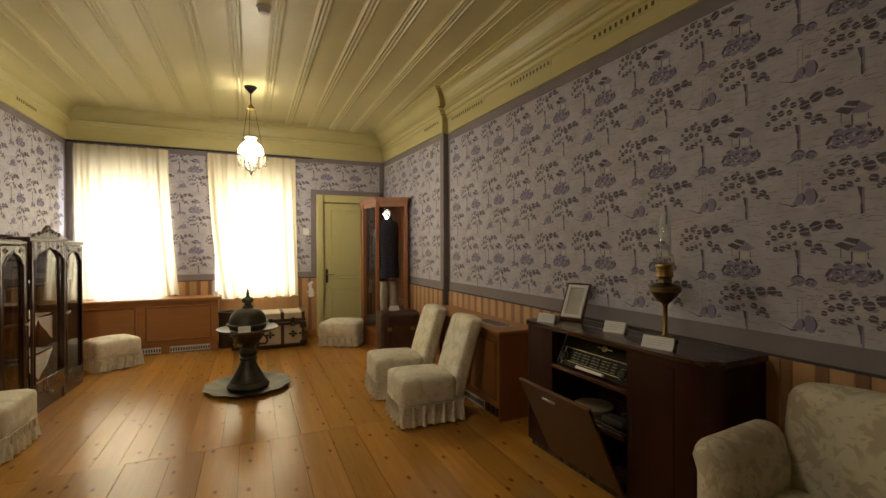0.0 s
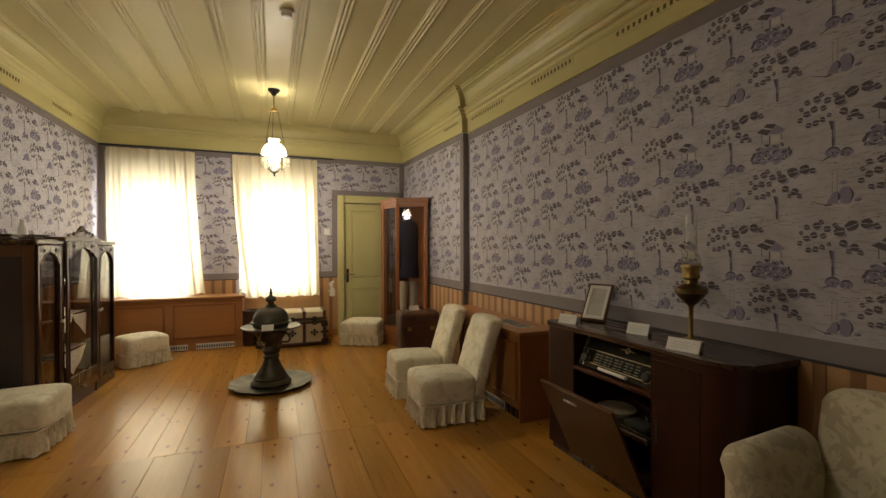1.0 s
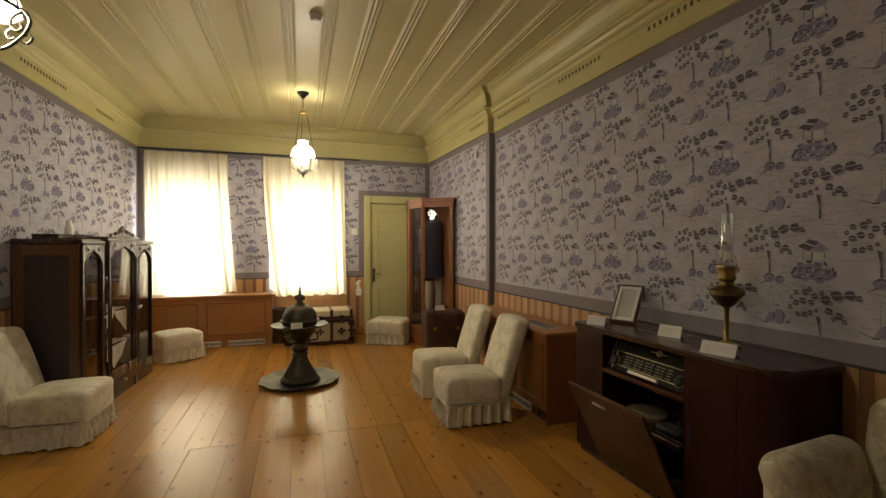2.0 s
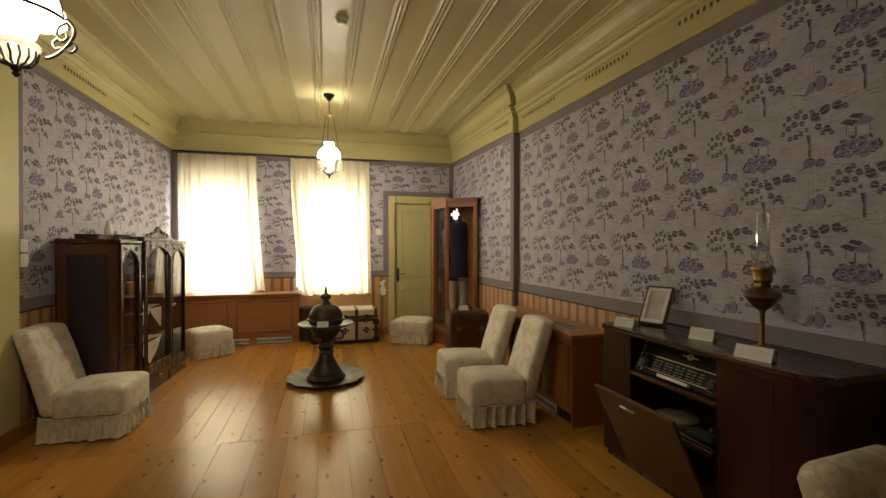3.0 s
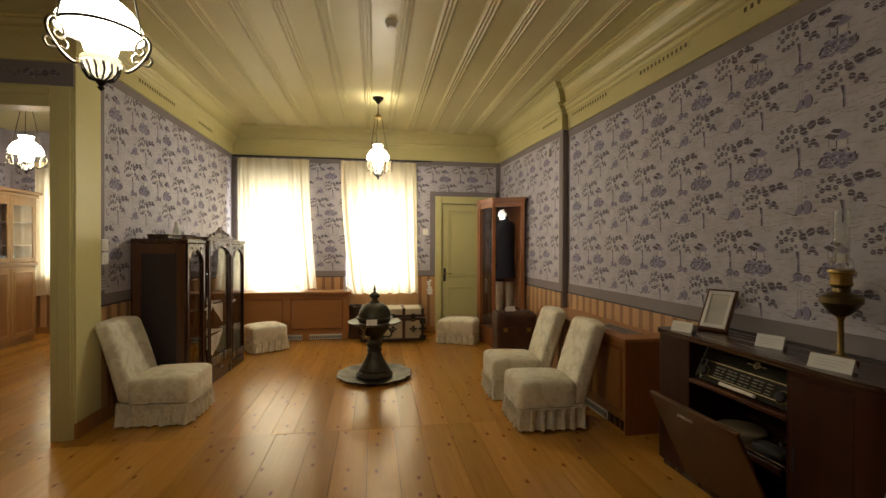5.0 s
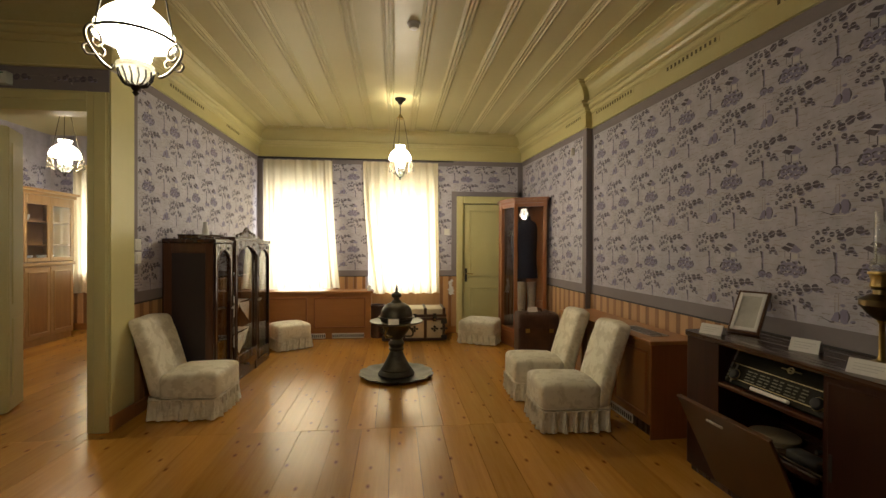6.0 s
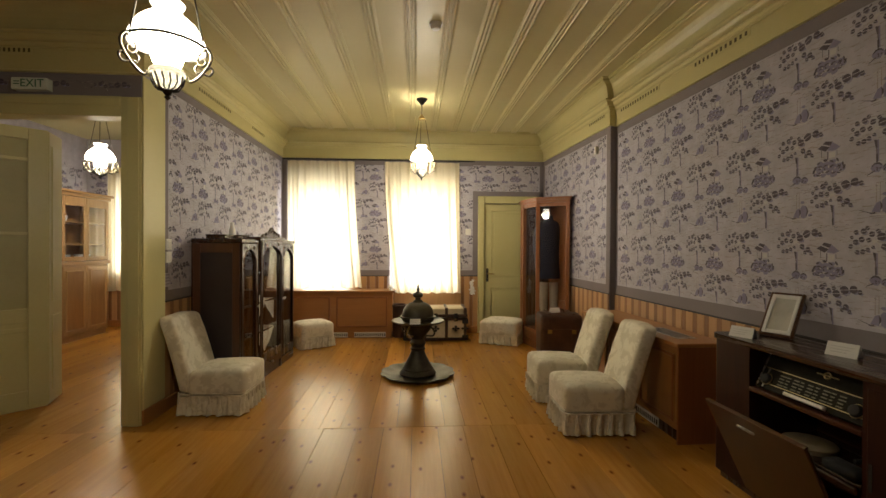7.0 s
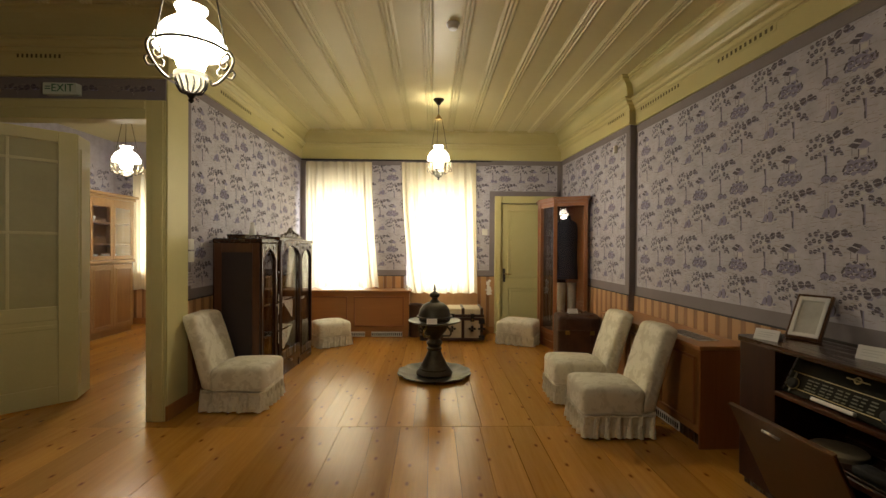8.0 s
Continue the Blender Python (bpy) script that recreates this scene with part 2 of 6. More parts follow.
FLOOR = wood("varnished_pine", (0.40, 0.168, 0.022), (0.62, 0.315, 0.058), "y", 0.22, 0.0, 1.0, 0.20, 0.9, 0.06, 0.04)
CREAM = painted("cream_paint", (0.50, 0.44, 0.19), (0.58, 0.52, 0.25), 0.38, 60, 1.2, 0.08)
CREAM_CEIL = painted("ceiling_paint", (0.52, 0.46, 0.23), (0.60, 0.54, 0.29), 0.42, 50, 0.8, 0.08)
DOORPAINT = painted("door_paint", (0.50, 0.45, 0.20), (0.58, 0.53, 0.26), 0.35, 70, 1.4, 0.06)
PAPER = painted("wallpaper_ground", (0.36, 0.335, 0.375), (0.515, 0.49, 0.55), 0.75, 60, 9.0, 0.1)
BORDER = painted("grey_border", (0.17, 0.145, 0.15), (0.225, 0.195, 0.20), 0.7, 80, 2.0, 0.1)
LEAD = painted("dark_braid", (0.02, 0.018, 0.02), (0.05, 0.045, 0.045), 0.7, 120, 4, 0.3)
PINE_LIGHT = wood("pale_panelling", (0.42, 0.22, 0.09), (0.56, 0.33, 0.15), "z", 0.45, 0.1, 0, 0.15)
PINE_DARK = wood("brown_panelling", (0.22, 0.10, 0.04), (0.32, 0.16, 0.07), "z", 0.45, 0.1, 0, 0.15)
OAK = wood("orange_oak", (0.30, 0.125, 0.035), (0.42, 0.19, 0.06), "x", 0.4, 0.15, 0, 0.1)
OAK_Z = wood("orange_oak_upright", (0.28, 0.115, 0.03), (0.40, 0.18, 0.055), "z", 0.4, 0.15, 0, 0.1)
BOOKOAK = wood("honey_oak", (0.29, 0.155, 0.05), (0.45, 0.26, 0.10), "z", 0.4, 0.15, 0, 0.1)
WALNUT = wood("dark_walnut", (0.022, 0.009, 0.005), (0.068, 0.028, 0.013), "z", 0.26, 0.35, 0, 0.15)
WALNUT_X = wood("dark_walnut_flat", (0.028, 0.011, 0.006), (0.06, 0.024, 0.012), "x", 0.25, 0.35, 0, 0.15)
CHERRY = wood("red_brown_wood", (0.20, 0.065, 0.02), (0.33, 0.125, 0.04), "z", 0.32, 0.25, 0, 0.1)
CLOTH = damask("cream_damask", (0.70, 0.645, 0.50), (0.59, 0.53, 0.39), 13.0)
CLOTH_BIG = damask("large_damask", (0.60, 0.55, 0.40), (0.45, 0.395, 0.27), 15.0)
RADIO_WOOD = wood("dark_red_veneer", (0.016, 0.0044, 0.0022), (0.052, 0.0145, 0.0056), "z", 0.42, 0.08, 0, 0.1)
RADIO_WOOD.node_tree.nodes["Principled BSDF"].inputs["Specular IOR Level"].default_value = 0.22
MAHOGANY = wood("reddish_mahogany", (0.045, 0.016, 0.007), (0.11, 0.042, 0.016), "z", 0.3, 0.25, 0, 0.1)
CURTAIN = cloth_light("curtain_cloth", (0.87, 0.77, 0.53))
BRONZE = painted("aged_bronze", (0.038, 0.034, 0.025), (0.125, 0.11, 0.08), 0.46, 55, 6, 0.5, 0.75)
BRASS = painted("dull_brass", (0.20, 0.13, 0.04), (0.42, 0.29, 0.10), 0.35, 60, 8, 0.2, 0.9)
IRON = painted("black_iron", (0.02, 0.019, 0.018), (0.06, 0.055, 0.05), 0.5, 80, 8, 0.3, 0.6)
NICKEL = painted("worn_nickel", (0.30, 0.28, 0.25), (0.55, 0.52, 0.47), 0.28, 70, 8, 0.15, 0.9)
CANVAS = painted("trunk_canvas", (0.45, 0.38, 0.26), (0.62, 0.54, 0.38), 0.8, 120, 5, 0.3)
LEATHER = painted("brown_leather", (0.035, 0.016, 0.01), (0.09, 0.042, 0.026), 0.4, 90, 6, 0.5)
WHITE = painted("white_card", (0.74, 0.73, 0.70), (0.82, 0.81, 0.78), 0.6, 60, 6, 0.05)
PLASTIC = painted("ivory_plastic", (0.66, 0.64, 0.57), (0.74, 0.72, 0.66), 0.35, 60, 6, 0.03)
OPAL = glowing("lit_opal_glass", (1.0, 0.90, 0.71), LAMP_GLOW)
FLAME = glowing("lit_chimney", (1.0, 0.89, 0.69), 340)
FLAME_FAR = glowing("bright_lit_chimney", (1.0, 0.89, 0.69), 560)
FONT = cloth_light("opal_font_glass", (0.13, 0.125, 0.11))
CLEAR = glass("clear_glass")
CHIMNEY = glass("lamp_chimney_glass", (0.97, 0.98, 0.97), 0.05, 0.06, 2.2)
# Near-black for black parts, and for the shade in gaps, slots and a groove.
DARK = painted("black_and_gap_shade", (0.012, 0.011, 0.01), (0.03, 0.028, 0.025), 0.8, 60, 6, 0.1)


# ---- structure ----
def wall_pose(p0, p1):
    """Local x runs along the wall from p0 to p1, local y points out of the room."""
    d = Vector((p1[0] - p0[0], p1[1] - p0[1]))
    return pose(p0[0], p0[1], 0, 0, 0, math.degrees(math.atan2(d.y, d.x))), d.length


def wall(name, p0, p1, height, holes=(), thick=0.25, label="", material=None):
    m, length = wall_pose(p0, p1)
    us = sorted({0.0, length, *[h[0] for h in holes], *[h[1] for h in holes]})
    zs = sorted({0.0, height, *[h[2] for h in holes], *[h[3] for h in holes]})
    bm = bmesh.new()

    def solid(i, k):
        if not (0 <= i < len(us) - 1 and 0 <= k < len(zs) - 1):
            return False
        u, z = (us[i] + us[i + 1]) / 2, (zs[k] + zs[k + 1]) / 2
        return not any(h[0] < u < h[1] and h[2] < z < h[3] for h in holes)

    def quad(*ps):
        bm.faces.new([bm.verts.new(p) for p in ps])

    for i in range(len(us) - 1):
        for k in range(len(zs) - 1):
            if not solid(i, k):
                continue
            a, b, c, d = us[i], us[i + 1], zs[k], zs[k + 1]
            quad((a, 0, c), (b, 0, c), (b, 0, d), (a, 0, d))
            quad((a, thick, c), (a, thick, d), (b, thick, d), (b, thick, c))
            if not solid(i - 1, k):
                quad((a, 0, c), (a, 0, d), (a, thick, d), (a, thick, c))
            if not solid(i + 1, k):
                quad((b, 0, c), (b, thick, c), (b, thick, d), (b, 0, d))
            if not solid(i, k - 1):
                quad((a, 0, c), (a, thick, c), (b, thick, c), (b, 0, c))
            if not solid(i, k + 1):
                quad((a, 0, d), (b, 0, d), (b, thick, d), (a, thick, d))
    bmesh.ops.remove_doubles(bm, verts=bm.verts, dist=1e-5)
    ob = part(name, bm, material or PAPER, None, "", None, m)
    return tagged(ob, label, "wall", kind="structure"), length


WIN1, WIN2 = (-2.02, -1.00), (-0.42, 0.67)
WZ0, WZ1 = 0.72, 2.48
CASING, HEAD = 0.15, 0.27                 # unseen blind frame width at sides and top, set to fade curtain glow
DOOR = (1.13, 1.95, 2.13)
wall_far, far_len = wall("wall_far", (LEFT, FAR), (CORNER, FAR), CEIL + 0.1,
                         [(WIN1[0] - LEFT, WIN1[1] - LEFT, WZ0, WZ1), (WIN2[0] - LEFT, WIN2[1] - LEFT, WZ0, WZ1),
                          (DOOR[0] - LEFT, DOOR[1] - LEFT, 0.0, DOOR[2])], 0.35,
                         "window wall papered in lilac grey toile with dark motifs")
wall_left, left_len = wall("wall_left", (LEFT, DOORWALL + 0.1), (LEFT, FAR), CEIL + 0.1, (), 0.12,
                           "side wall papered in lilac grey toile with dark motifs")
wall_right_far, rf_len = wall("wall_right_far", (CORNER, FAR), (right_x(JOG_Y, False), JOG_Y), CEIL + 0.1, (), 0.3,
                              "projecting side wall papered in lilac grey toile")
wall_right, rn_len = wall("wall_right", (right_x(JOG_Y), JOG_Y), (right_x(NEAR), NEAR), CEIL + 0.1, (), 0.25,
                          "long side wall papered in lilac grey toile with boats and trees")
OPEN0 = -3.86
wall_door, dw_len = wall("wall_doorway", (WEST, DOORWALL), (LEFT, DOORWALL), CEIL + 0.1,
                         [(OPEN0 - WEST - 0.012, JAMB - WEST + 0.012, 0.0, 2.432)], 0.1, "papered wall with a wide cream-painted doorway")
# Unseen closing walls; the back one stands far off to cut bounced light.
wall_back, _ = wall("wall_back", (right_x(NEAR), NEAR), (WEST, NEAR), CEIL + 0.1, (), 0.2, "unseen plain papered wall added to close the room")
wall_west, _ = wall("wall_west", (WEST, NEAR), (WEST, DOORWALL), CEIL + 0.1, (), 0.2, "unseen plain papered wall added to close the room")
wall_next, _ = wall("wall_next_side", (WEST, DOORWALL + 0.1), (WEST, ROOM2_FAR), CEIL + 0.1, (), 0.2, "blue-grey papered wall of the next room")
WIN3 = (-5.25, -4.28)
wall_next_far, _ = wall("wall_next_far", (WEST, ROOM2_FAR), (LEFT - 0.12, ROOM2_FAR), CEIL + 0.1,
                        [(WIN3[0] - WEST, WIN3[1] - WEST, WZ0, WZ1)], 0.3, "window wall of the next room in blue-grey paper")


def cornice(name, path, scale, label):
    """Frieze, step and cove carried along a path on the plan with mitred corners; scale stretches it downwards at each point."""
    lower = [(0.0, 0.0), (0.028, 0.0), (0.028, 0.010), (0.022, 0.014), (0.022, 0.150), (0.032, 0.153), (0.032, 0.164), (0.040, 0.168), (0.050, 0.180), (0.050, 0.190),
             (0.066, 0.193), (0.080, 0.202), (0.088, 0.216), (0.090, 0.226), (0.106, 0.228), (0.114, 0.234), (0.116, 0.242), (0.112, 0.250), (0.102, 0.254), (0.076, 0.252)]
    upper = [(0.070, 0.262), (0.072, 0.292), (0.080, 0.326), (0.096, 0.358), (0.120, 0.384), (0.148, 0.400), (0.164, 0.404), (0.170, 0.410), (0.170, 0.424), (0.188, 0.428), (0.190, 0.450), (0.0, 0.450)]
    prof = [(o, CORN + z) for o, z in lower + upper]
    bm = bmesh.new()
    n = len(path)
    rings = []
    for i, (x, y) in enumerate(path):
        p = Vector((x, y))
        d0 = (p - Vector(path[i - 1])).normalized() if i > 0 else None
        d1 = (Vector(path[i + 1]) - p).normalized() if i < n - 1 else None
        d0, d1 = d0 or d1, d1 or d0
        n0, n1 = Vector((d0.y, -d0.x)), Vector((d1.y, -d1.x))
        mit = (n0 + n1) / (1 + n0.dot(n1))
        rings.append([bm.verts.new((x + mit.x * o, y + mit.y * o, CEIL - (CEIL - z) * scale[i])) for o, z in prof])
    k = len(prof)
    for a, b in zip(rings, rings[1:]):
        for j in range(k):
            bm.faces.new((a[j], a[(j + 1) % k], b[(j + 1) % k], b[j]))
    bm.faces.new(rings[0][::-1])
    bm.faces.new(rings[-1])
    return tagged(part(name, bm, CREAM), label, "cornice", kind="structure")


cornice("cornice", [(WEST, DOORWALL), (LEFT, DOORWALL), (LEFT, DOORWALL + 0.35), (LEFT, FAR), (CORNER, FAR), (right_x(JOG_Y, False), JOG_Y), (right_x(JOG_Y), JOG_Y),
                    (right_x(NEAR), NEAR)], [SAG_DOOR, SAG_DOOR, 1.0, 1.0, 1.0, SAG_STEP_FAR, SAG_STEP, SAG_NEAR], "moulded cream-painted cove cornice under the boarded ceiling")

# boarded ceiling with moulded battens
bm = bmesh.new()
box(bm, WEST - 0.2, right_x(NEAR) + 0.1, NEAR - 0.1, FAR + 0.1, CEIL, CEIL + 0.08)
PITCH = 0.3235
half_batten = [(0.056, -0.001), (0.056, 0.007), (0.046, 0.010), (0.043, 0.016), (0.036, 0.022), (0.028, 0.022), (0.022, 0.016), (0.020, 0.008), (0.012, 0.008), (0.010, 0.017), (0.004, 0.020)]
bx = -0.052 - PITCH * 17
while bx < right_x(NEAR) - 0.3:
    y1 = FAR - 0.1 if bx > LEFT else DOORWALL
    outline = [(bx - o, CEIL - z) for o, z in half_batten] + [(bx + o, CEIL - z) for o, z in half_batten[::-1]]
    extrude(bm, outline, NEAR, y1, "y")
    bx += PITCH
box(bm, WEST - 0.2, LEFT - 0.06, DOORWALL + 0.1, ROOM2_FAR + 0.1, CEIL - 0.02, CEIL + 0.08)
tagged(part("ceiling", bm, CREAM_CEIL), "cream-painted board ceiling with moulded battens", "ceiling", kind="structure")

# ---- wallpaper print, borders and panelling ----
INK = painted("print_ink", (0.055, 0.046, 0.06), (0.15, 0.127, 0.155), 0.75, 70, 22, 0.05)
BLUE_INK = painted("print_blue", (0.19, 0.175, 0.265), (0.285, 0.265, 0.375), 0.75, 60, 9, 0.05)
FAINT = painted("print_brown", (0.25, 0.205, 0.18), (0.37, 0.325, 0.31), 0.75, 60, 5, 0.05)
CHALK = painted("print_chalk", (0.48, 0.455, 0.45), (0.57, 0.54, 0.52), 0.75, 60, 5, 0.05)
TILE_W, TILE_H = 0.455, 0.575


def bar_shape(u0, w0, u1, w1, r0, r1):
    d = Vector((u1 - u0, w1 - w0)).normalized()
    return [(u0 - d.y * r0, w0 + d.x * r0), (u0 + d.y * r0, w0 - d.x * r0), (u1 + d.y * r1, w1 - d.x * r1), (u1 - d.y * r1, w1 + d.x * r1)]


def blob(u, w, a, b, turn=0.0, n=8, rough=0.12, rnd=None):
    """Brushed oval dab."""
    c, s = math.cos(turn), math.sin(turn)
    out = []
    for k in range(n):
        t = 2 * math.pi * k / n
        j = 1 + (rnd.uniform(-rough, rough) if rnd else 0)
        p, q = a * j * math.cos(t), b * j * math.sin(t)
        out.append((u + p * c - q * s, w + p * s + q * c))
    return out


def crescent(u, w, r, t0, t1, fat):
    """Brush stroke along an arc, thick in its middle; in short quads."""
    out, n = [], 6
    for k in range(n):
        a, b = t0 + (t1 - t0) * k / n, t0 + (t1 - t0) * (k + 1) / n
        fa, fb = fat * math.sin(math.pi * k / n) + 0.0006, fat * math.sin(math.pi * (k + 1) / n) + 0.0006
        out.append([(u + (r - f) * math.cos(t), w + (r - f) * math.sin(t)) for t, f in ((a, fa), (b, fb))] +
                   [(u + (r + f) * math.cos(t), w + (r + f) * math.sin(t)) for t, f in ((b, fb), (a, fa))])
    return out


def toile_motifs():
    """One repeat of the print about the crown of its first tree: two trees with an arching bough of split leaves, a hut over a flowering bush and a sailing boat."""
    rnd = random.Random(7)
    ink, blue, faint, chalk = [], [], [], []
    # place in the crown and size of each split leaf
    crown = ((-0.059, 0.053, 0.029), (-0.018, 0.037, 0.028), (-0.098, 0.049, 0.023), (-0.069, 0.010, 0.029), (-0.033, 0.006, 0.025), (-0.099, -0.003, 0.027),
             (-0.125, -0.026, 0.023), (-0.063, -0.054, 0.026), (-0.038, -0.044, 0.022), (-0.012, -0.030, 0.016), (0.027, 0.024, 0.040), (0.071, 0.048, 0.045),
             (0.121, 0.055, 0.042), (0.154, 0.043, 0.024), (0.041, -0.028, 0.031), (0.080, -0.045, 0.031), (0.060, -0.062, 0.02),
             (-0.092, -0.056, 0.022), (-0.120, 0.022, 0.018), (-0.040, 0.068, 0.020), (0.012, 0.052, 0.022), (0.100, -0.068, 0.020))

    def tree(u, w):
        for du, dw, size in crown:
            size *= 1.14
            turn = 0.45 * math.sin(math.atan2(dw, du)) + rnd.uniform(-0.3, 0.3)
            c, s = math.cos(turn), math.sin(turn)
            for side in (-1, 1):
                half = []
                for k in range(6):
                    t = math.pi * k / 5
                    p, q = math.cos(t) * size * 0.5 * rnd.uniform(0.85, 1.05), side * (0.0015 + math.sin(t) * size * 0.42 * rnd.uniform(0.88, 1.1))
                    half.append((u + du + p * c - q * s, w + dw + p * s + q * c))
                ink.append(half)
            if rnd.random() < 0.75:
                blue.append(blob(u + du + size * 0.22, w + dw - size * 0.3, size * 0.42, size * 0.30, turn, 7, 0.15, rnd))
            chalk.append(bar_shape(u, w, u + du * 0.8, w + dw * 0.8, 0.0011, 0.0006))
        chalk.append(blob(u, w, 0.007, 0.006))
        ink.append([(u - 0.013, w - 0.056), (u + 0.003, w - 0.060), (u + 0.004, w - 0.10), (u - 0.004, w - 0.10)])
        ink.append(bar_shape(u, w - 0.10, u + 0.002, w - 0.135, 0.0022, 0.002))
        ink.append(bar_shape(u + 0.002, w - 0.130, u + 0.003, w - 0.172, 0.0048, 0.0042))
        blue.append(bar_shape(u + 0.006, w - 0.06, u + 0.008, w - 0.17, 0.0045, 0.0045))

    def clump(u, w, a, b):
        blue.append(blob(u, w, a, b, 0.0, 10, 0.12, rnd))
        ink.extend(crescent(u, w - b * 0.1, b * 1.02, 0.3, 2.9, 0.0042))
        for k in range(4):
            ink.append(blob(u + rnd.uniform(-0.6, 0.6) * a, w + rnd.uniform(-0.7, 0.3) * b, 0.0055, 0.0032, rnd.uniform(0, 3), 6))

    tree(0.0, 0.0)
    tree(-0.228, 0.264)
    clump(0.002, -0.200, 0.030, 0.024)
    clump(0.052, -0.207, 0.026, 0.019)
    ink.append(bar_shape(-0.045, -0.234, -0.008, -0.216, 0.0012, 0.0035))
    # hut
    ink.append([(0.134, -0.037), (0.160, -0.023), (0.207, -0.041), (0.184, -0.062)])
    ink.append([(0.167, -0.018), (0.182, -0.004), (0.225, -0.014), (0.212, -0.034)])
    blue.append([(0.192, -0.059), (0.224, -0.016), (0.252, -0.038), (0.268, -0.052), (0.238, -0.066)])
    for u, w0, w1, r in ((0.160, -0.048, -0.092, 0.0016), (0.197, -0.064, -0.112, 0.0028), (0.250, -0.066, -0.095, 0.0016)):
        ink.append(bar_shape(u, w0, u, w1, r, r))
    chalk.append([(0.204, -0.072), (0.240, -0.072), (0.240, -0.102), (0.204, -0.102)])
    # flowering bush
    for k in range(15):
        a = 2.4 * k
        r = math.sqrt((k + 0.5) / 15)
        blue.append(blob(0.200 + 0.088 * r * math.cos(a), -0.165 + 0.046 * r * math.sin(a), rnd.uniform(0.017, 0.026), rnd.uniform(0.012, 0.017), rnd.uniform(-0.4, 0.4), 8, 0.15, rnd))
    for k in range(8):
        a = math.pi * (0.02 + 0.96 * k / 7)
        ink.append(blob(0.200 + 0.092 * math.cos(a) * rnd.uniform(0.85, 1.05), -0.168 + 0.056 * math.sin(a) * rnd.uniform(0.8, 1.1), rnd.uniform(0.010, 0.015), rnd.uniform(0.005, 0.008), a + 1.2, 7, 0.15, rnd))
    for u, w, r in ((0.148, -0.168, 0.026), (0.150, -0.168, 0.012), (0.190, -0.160, 0.020), (0.228, -0.168, 0.022), (0.262, -0.175, 0.018)):
        t = rnd.uniform(0.3, 1.2)
        ink.extend(crescent(u, w, r, t, t + 1.6, 0.0034))
        ink.extend(crescent(u, w, r, t + 3.0, t + 4.6, 0.0034))
    for k in range(9):
        ink.append(blob(0.20 + rnd.uniform(-0.085, 0.085), -0.172 + rnd.uniform(-0.03, 0.03), 0.008, 0.004, rnd.uniform(0, 3), 6))
    # boat: sails, hull, masts and wake
    blue.append([(-0.022, 0.152), (0.000, 0.196), (0.022, 0.205), (0.026, 0.168), (0.018, 0.146)])
    blue.append([(0.030, 0.150), (0.026, 0.205), (0.040, 0.221), (0.066, 0.216), (0.074, 0.178), (0.068, 0.148), (0.048, 0.141)])
    blue.append(blob(0.041, 0.238, 0.012, 0.009, 0, 8, 0.15, rnd))
    ink.extend(crescent(-0.008, 0.178, 0.034, -0.6, 0.7, 0.0045))
    ink.extend(crescent(0.032, 0.182, 0.042, -0.75, 0.8, 0.0038))
    ink.append([(-0.038, 0.150), (-0.018, 0.147), (-0.002, 0.150), (-0.006, 0.141), (-0.026, 0.140)])
    ink.append(bar_shape(-0.084, 0.165, -0.036, 0.149, 0.0008, 0.0022))
    blue.append(blob(0.092, 0.160, 0.014, 0.009, 0.3, 7, 0.15, rnd))
    ink.append(blob(0.096, 0.156, 0.010, 0.003, 0.2, 6))
    for u, w0, w1 in ((0.000, 0.20, 0.29), (0.018, 0.21, 0.297)):
        faint.append(bar_shape(u, w0, u, w1, 0.0022, 0.0014))
    for w in (0.255, 0.270, 0.284):
        chalk.append(bar_shape(-0.022, w - 0.003, 0.018, w + 0.003, 0.0014, 0.0014))
    chalk.append(bar_shape(-0.02, 0.137, 0.05, 0.134, 0.0018, 0.0024))
    chalk.append(bar_shape(0.05, 0.134, 0.112, 0.152, 0.0024, 0.0014))
    # ripples and grass between them
    for k in range(190):
        u, w, n = rnd.uniform(0, TILE_W), rnd.uniform(0, TILE_H), rnd.uniform(0.012, 0.06)
        faint.append(bar_shape(u, w, u + n, w + rnd.uniform(-0.006, 0.006), 0.0019, 0.0008))
    for k in range(46):
        u, w = rnd.choice((-0.22, 0.06, 0.17)) + rnd.uniform(-0.07, 0.07), rnd.choice((0.075, -0.25, 0.29)) + rnd.uniform(-0.02, 0.02)
        ink.append(bar_shape(u, w, u + rnd.uniform(0.008, 0.02), w + rnd.uniform(-0.003, 0.003), 0.0011, 0.0007))
    return ink, blue, faint, chalk


MOTIFS = toile_motifs()


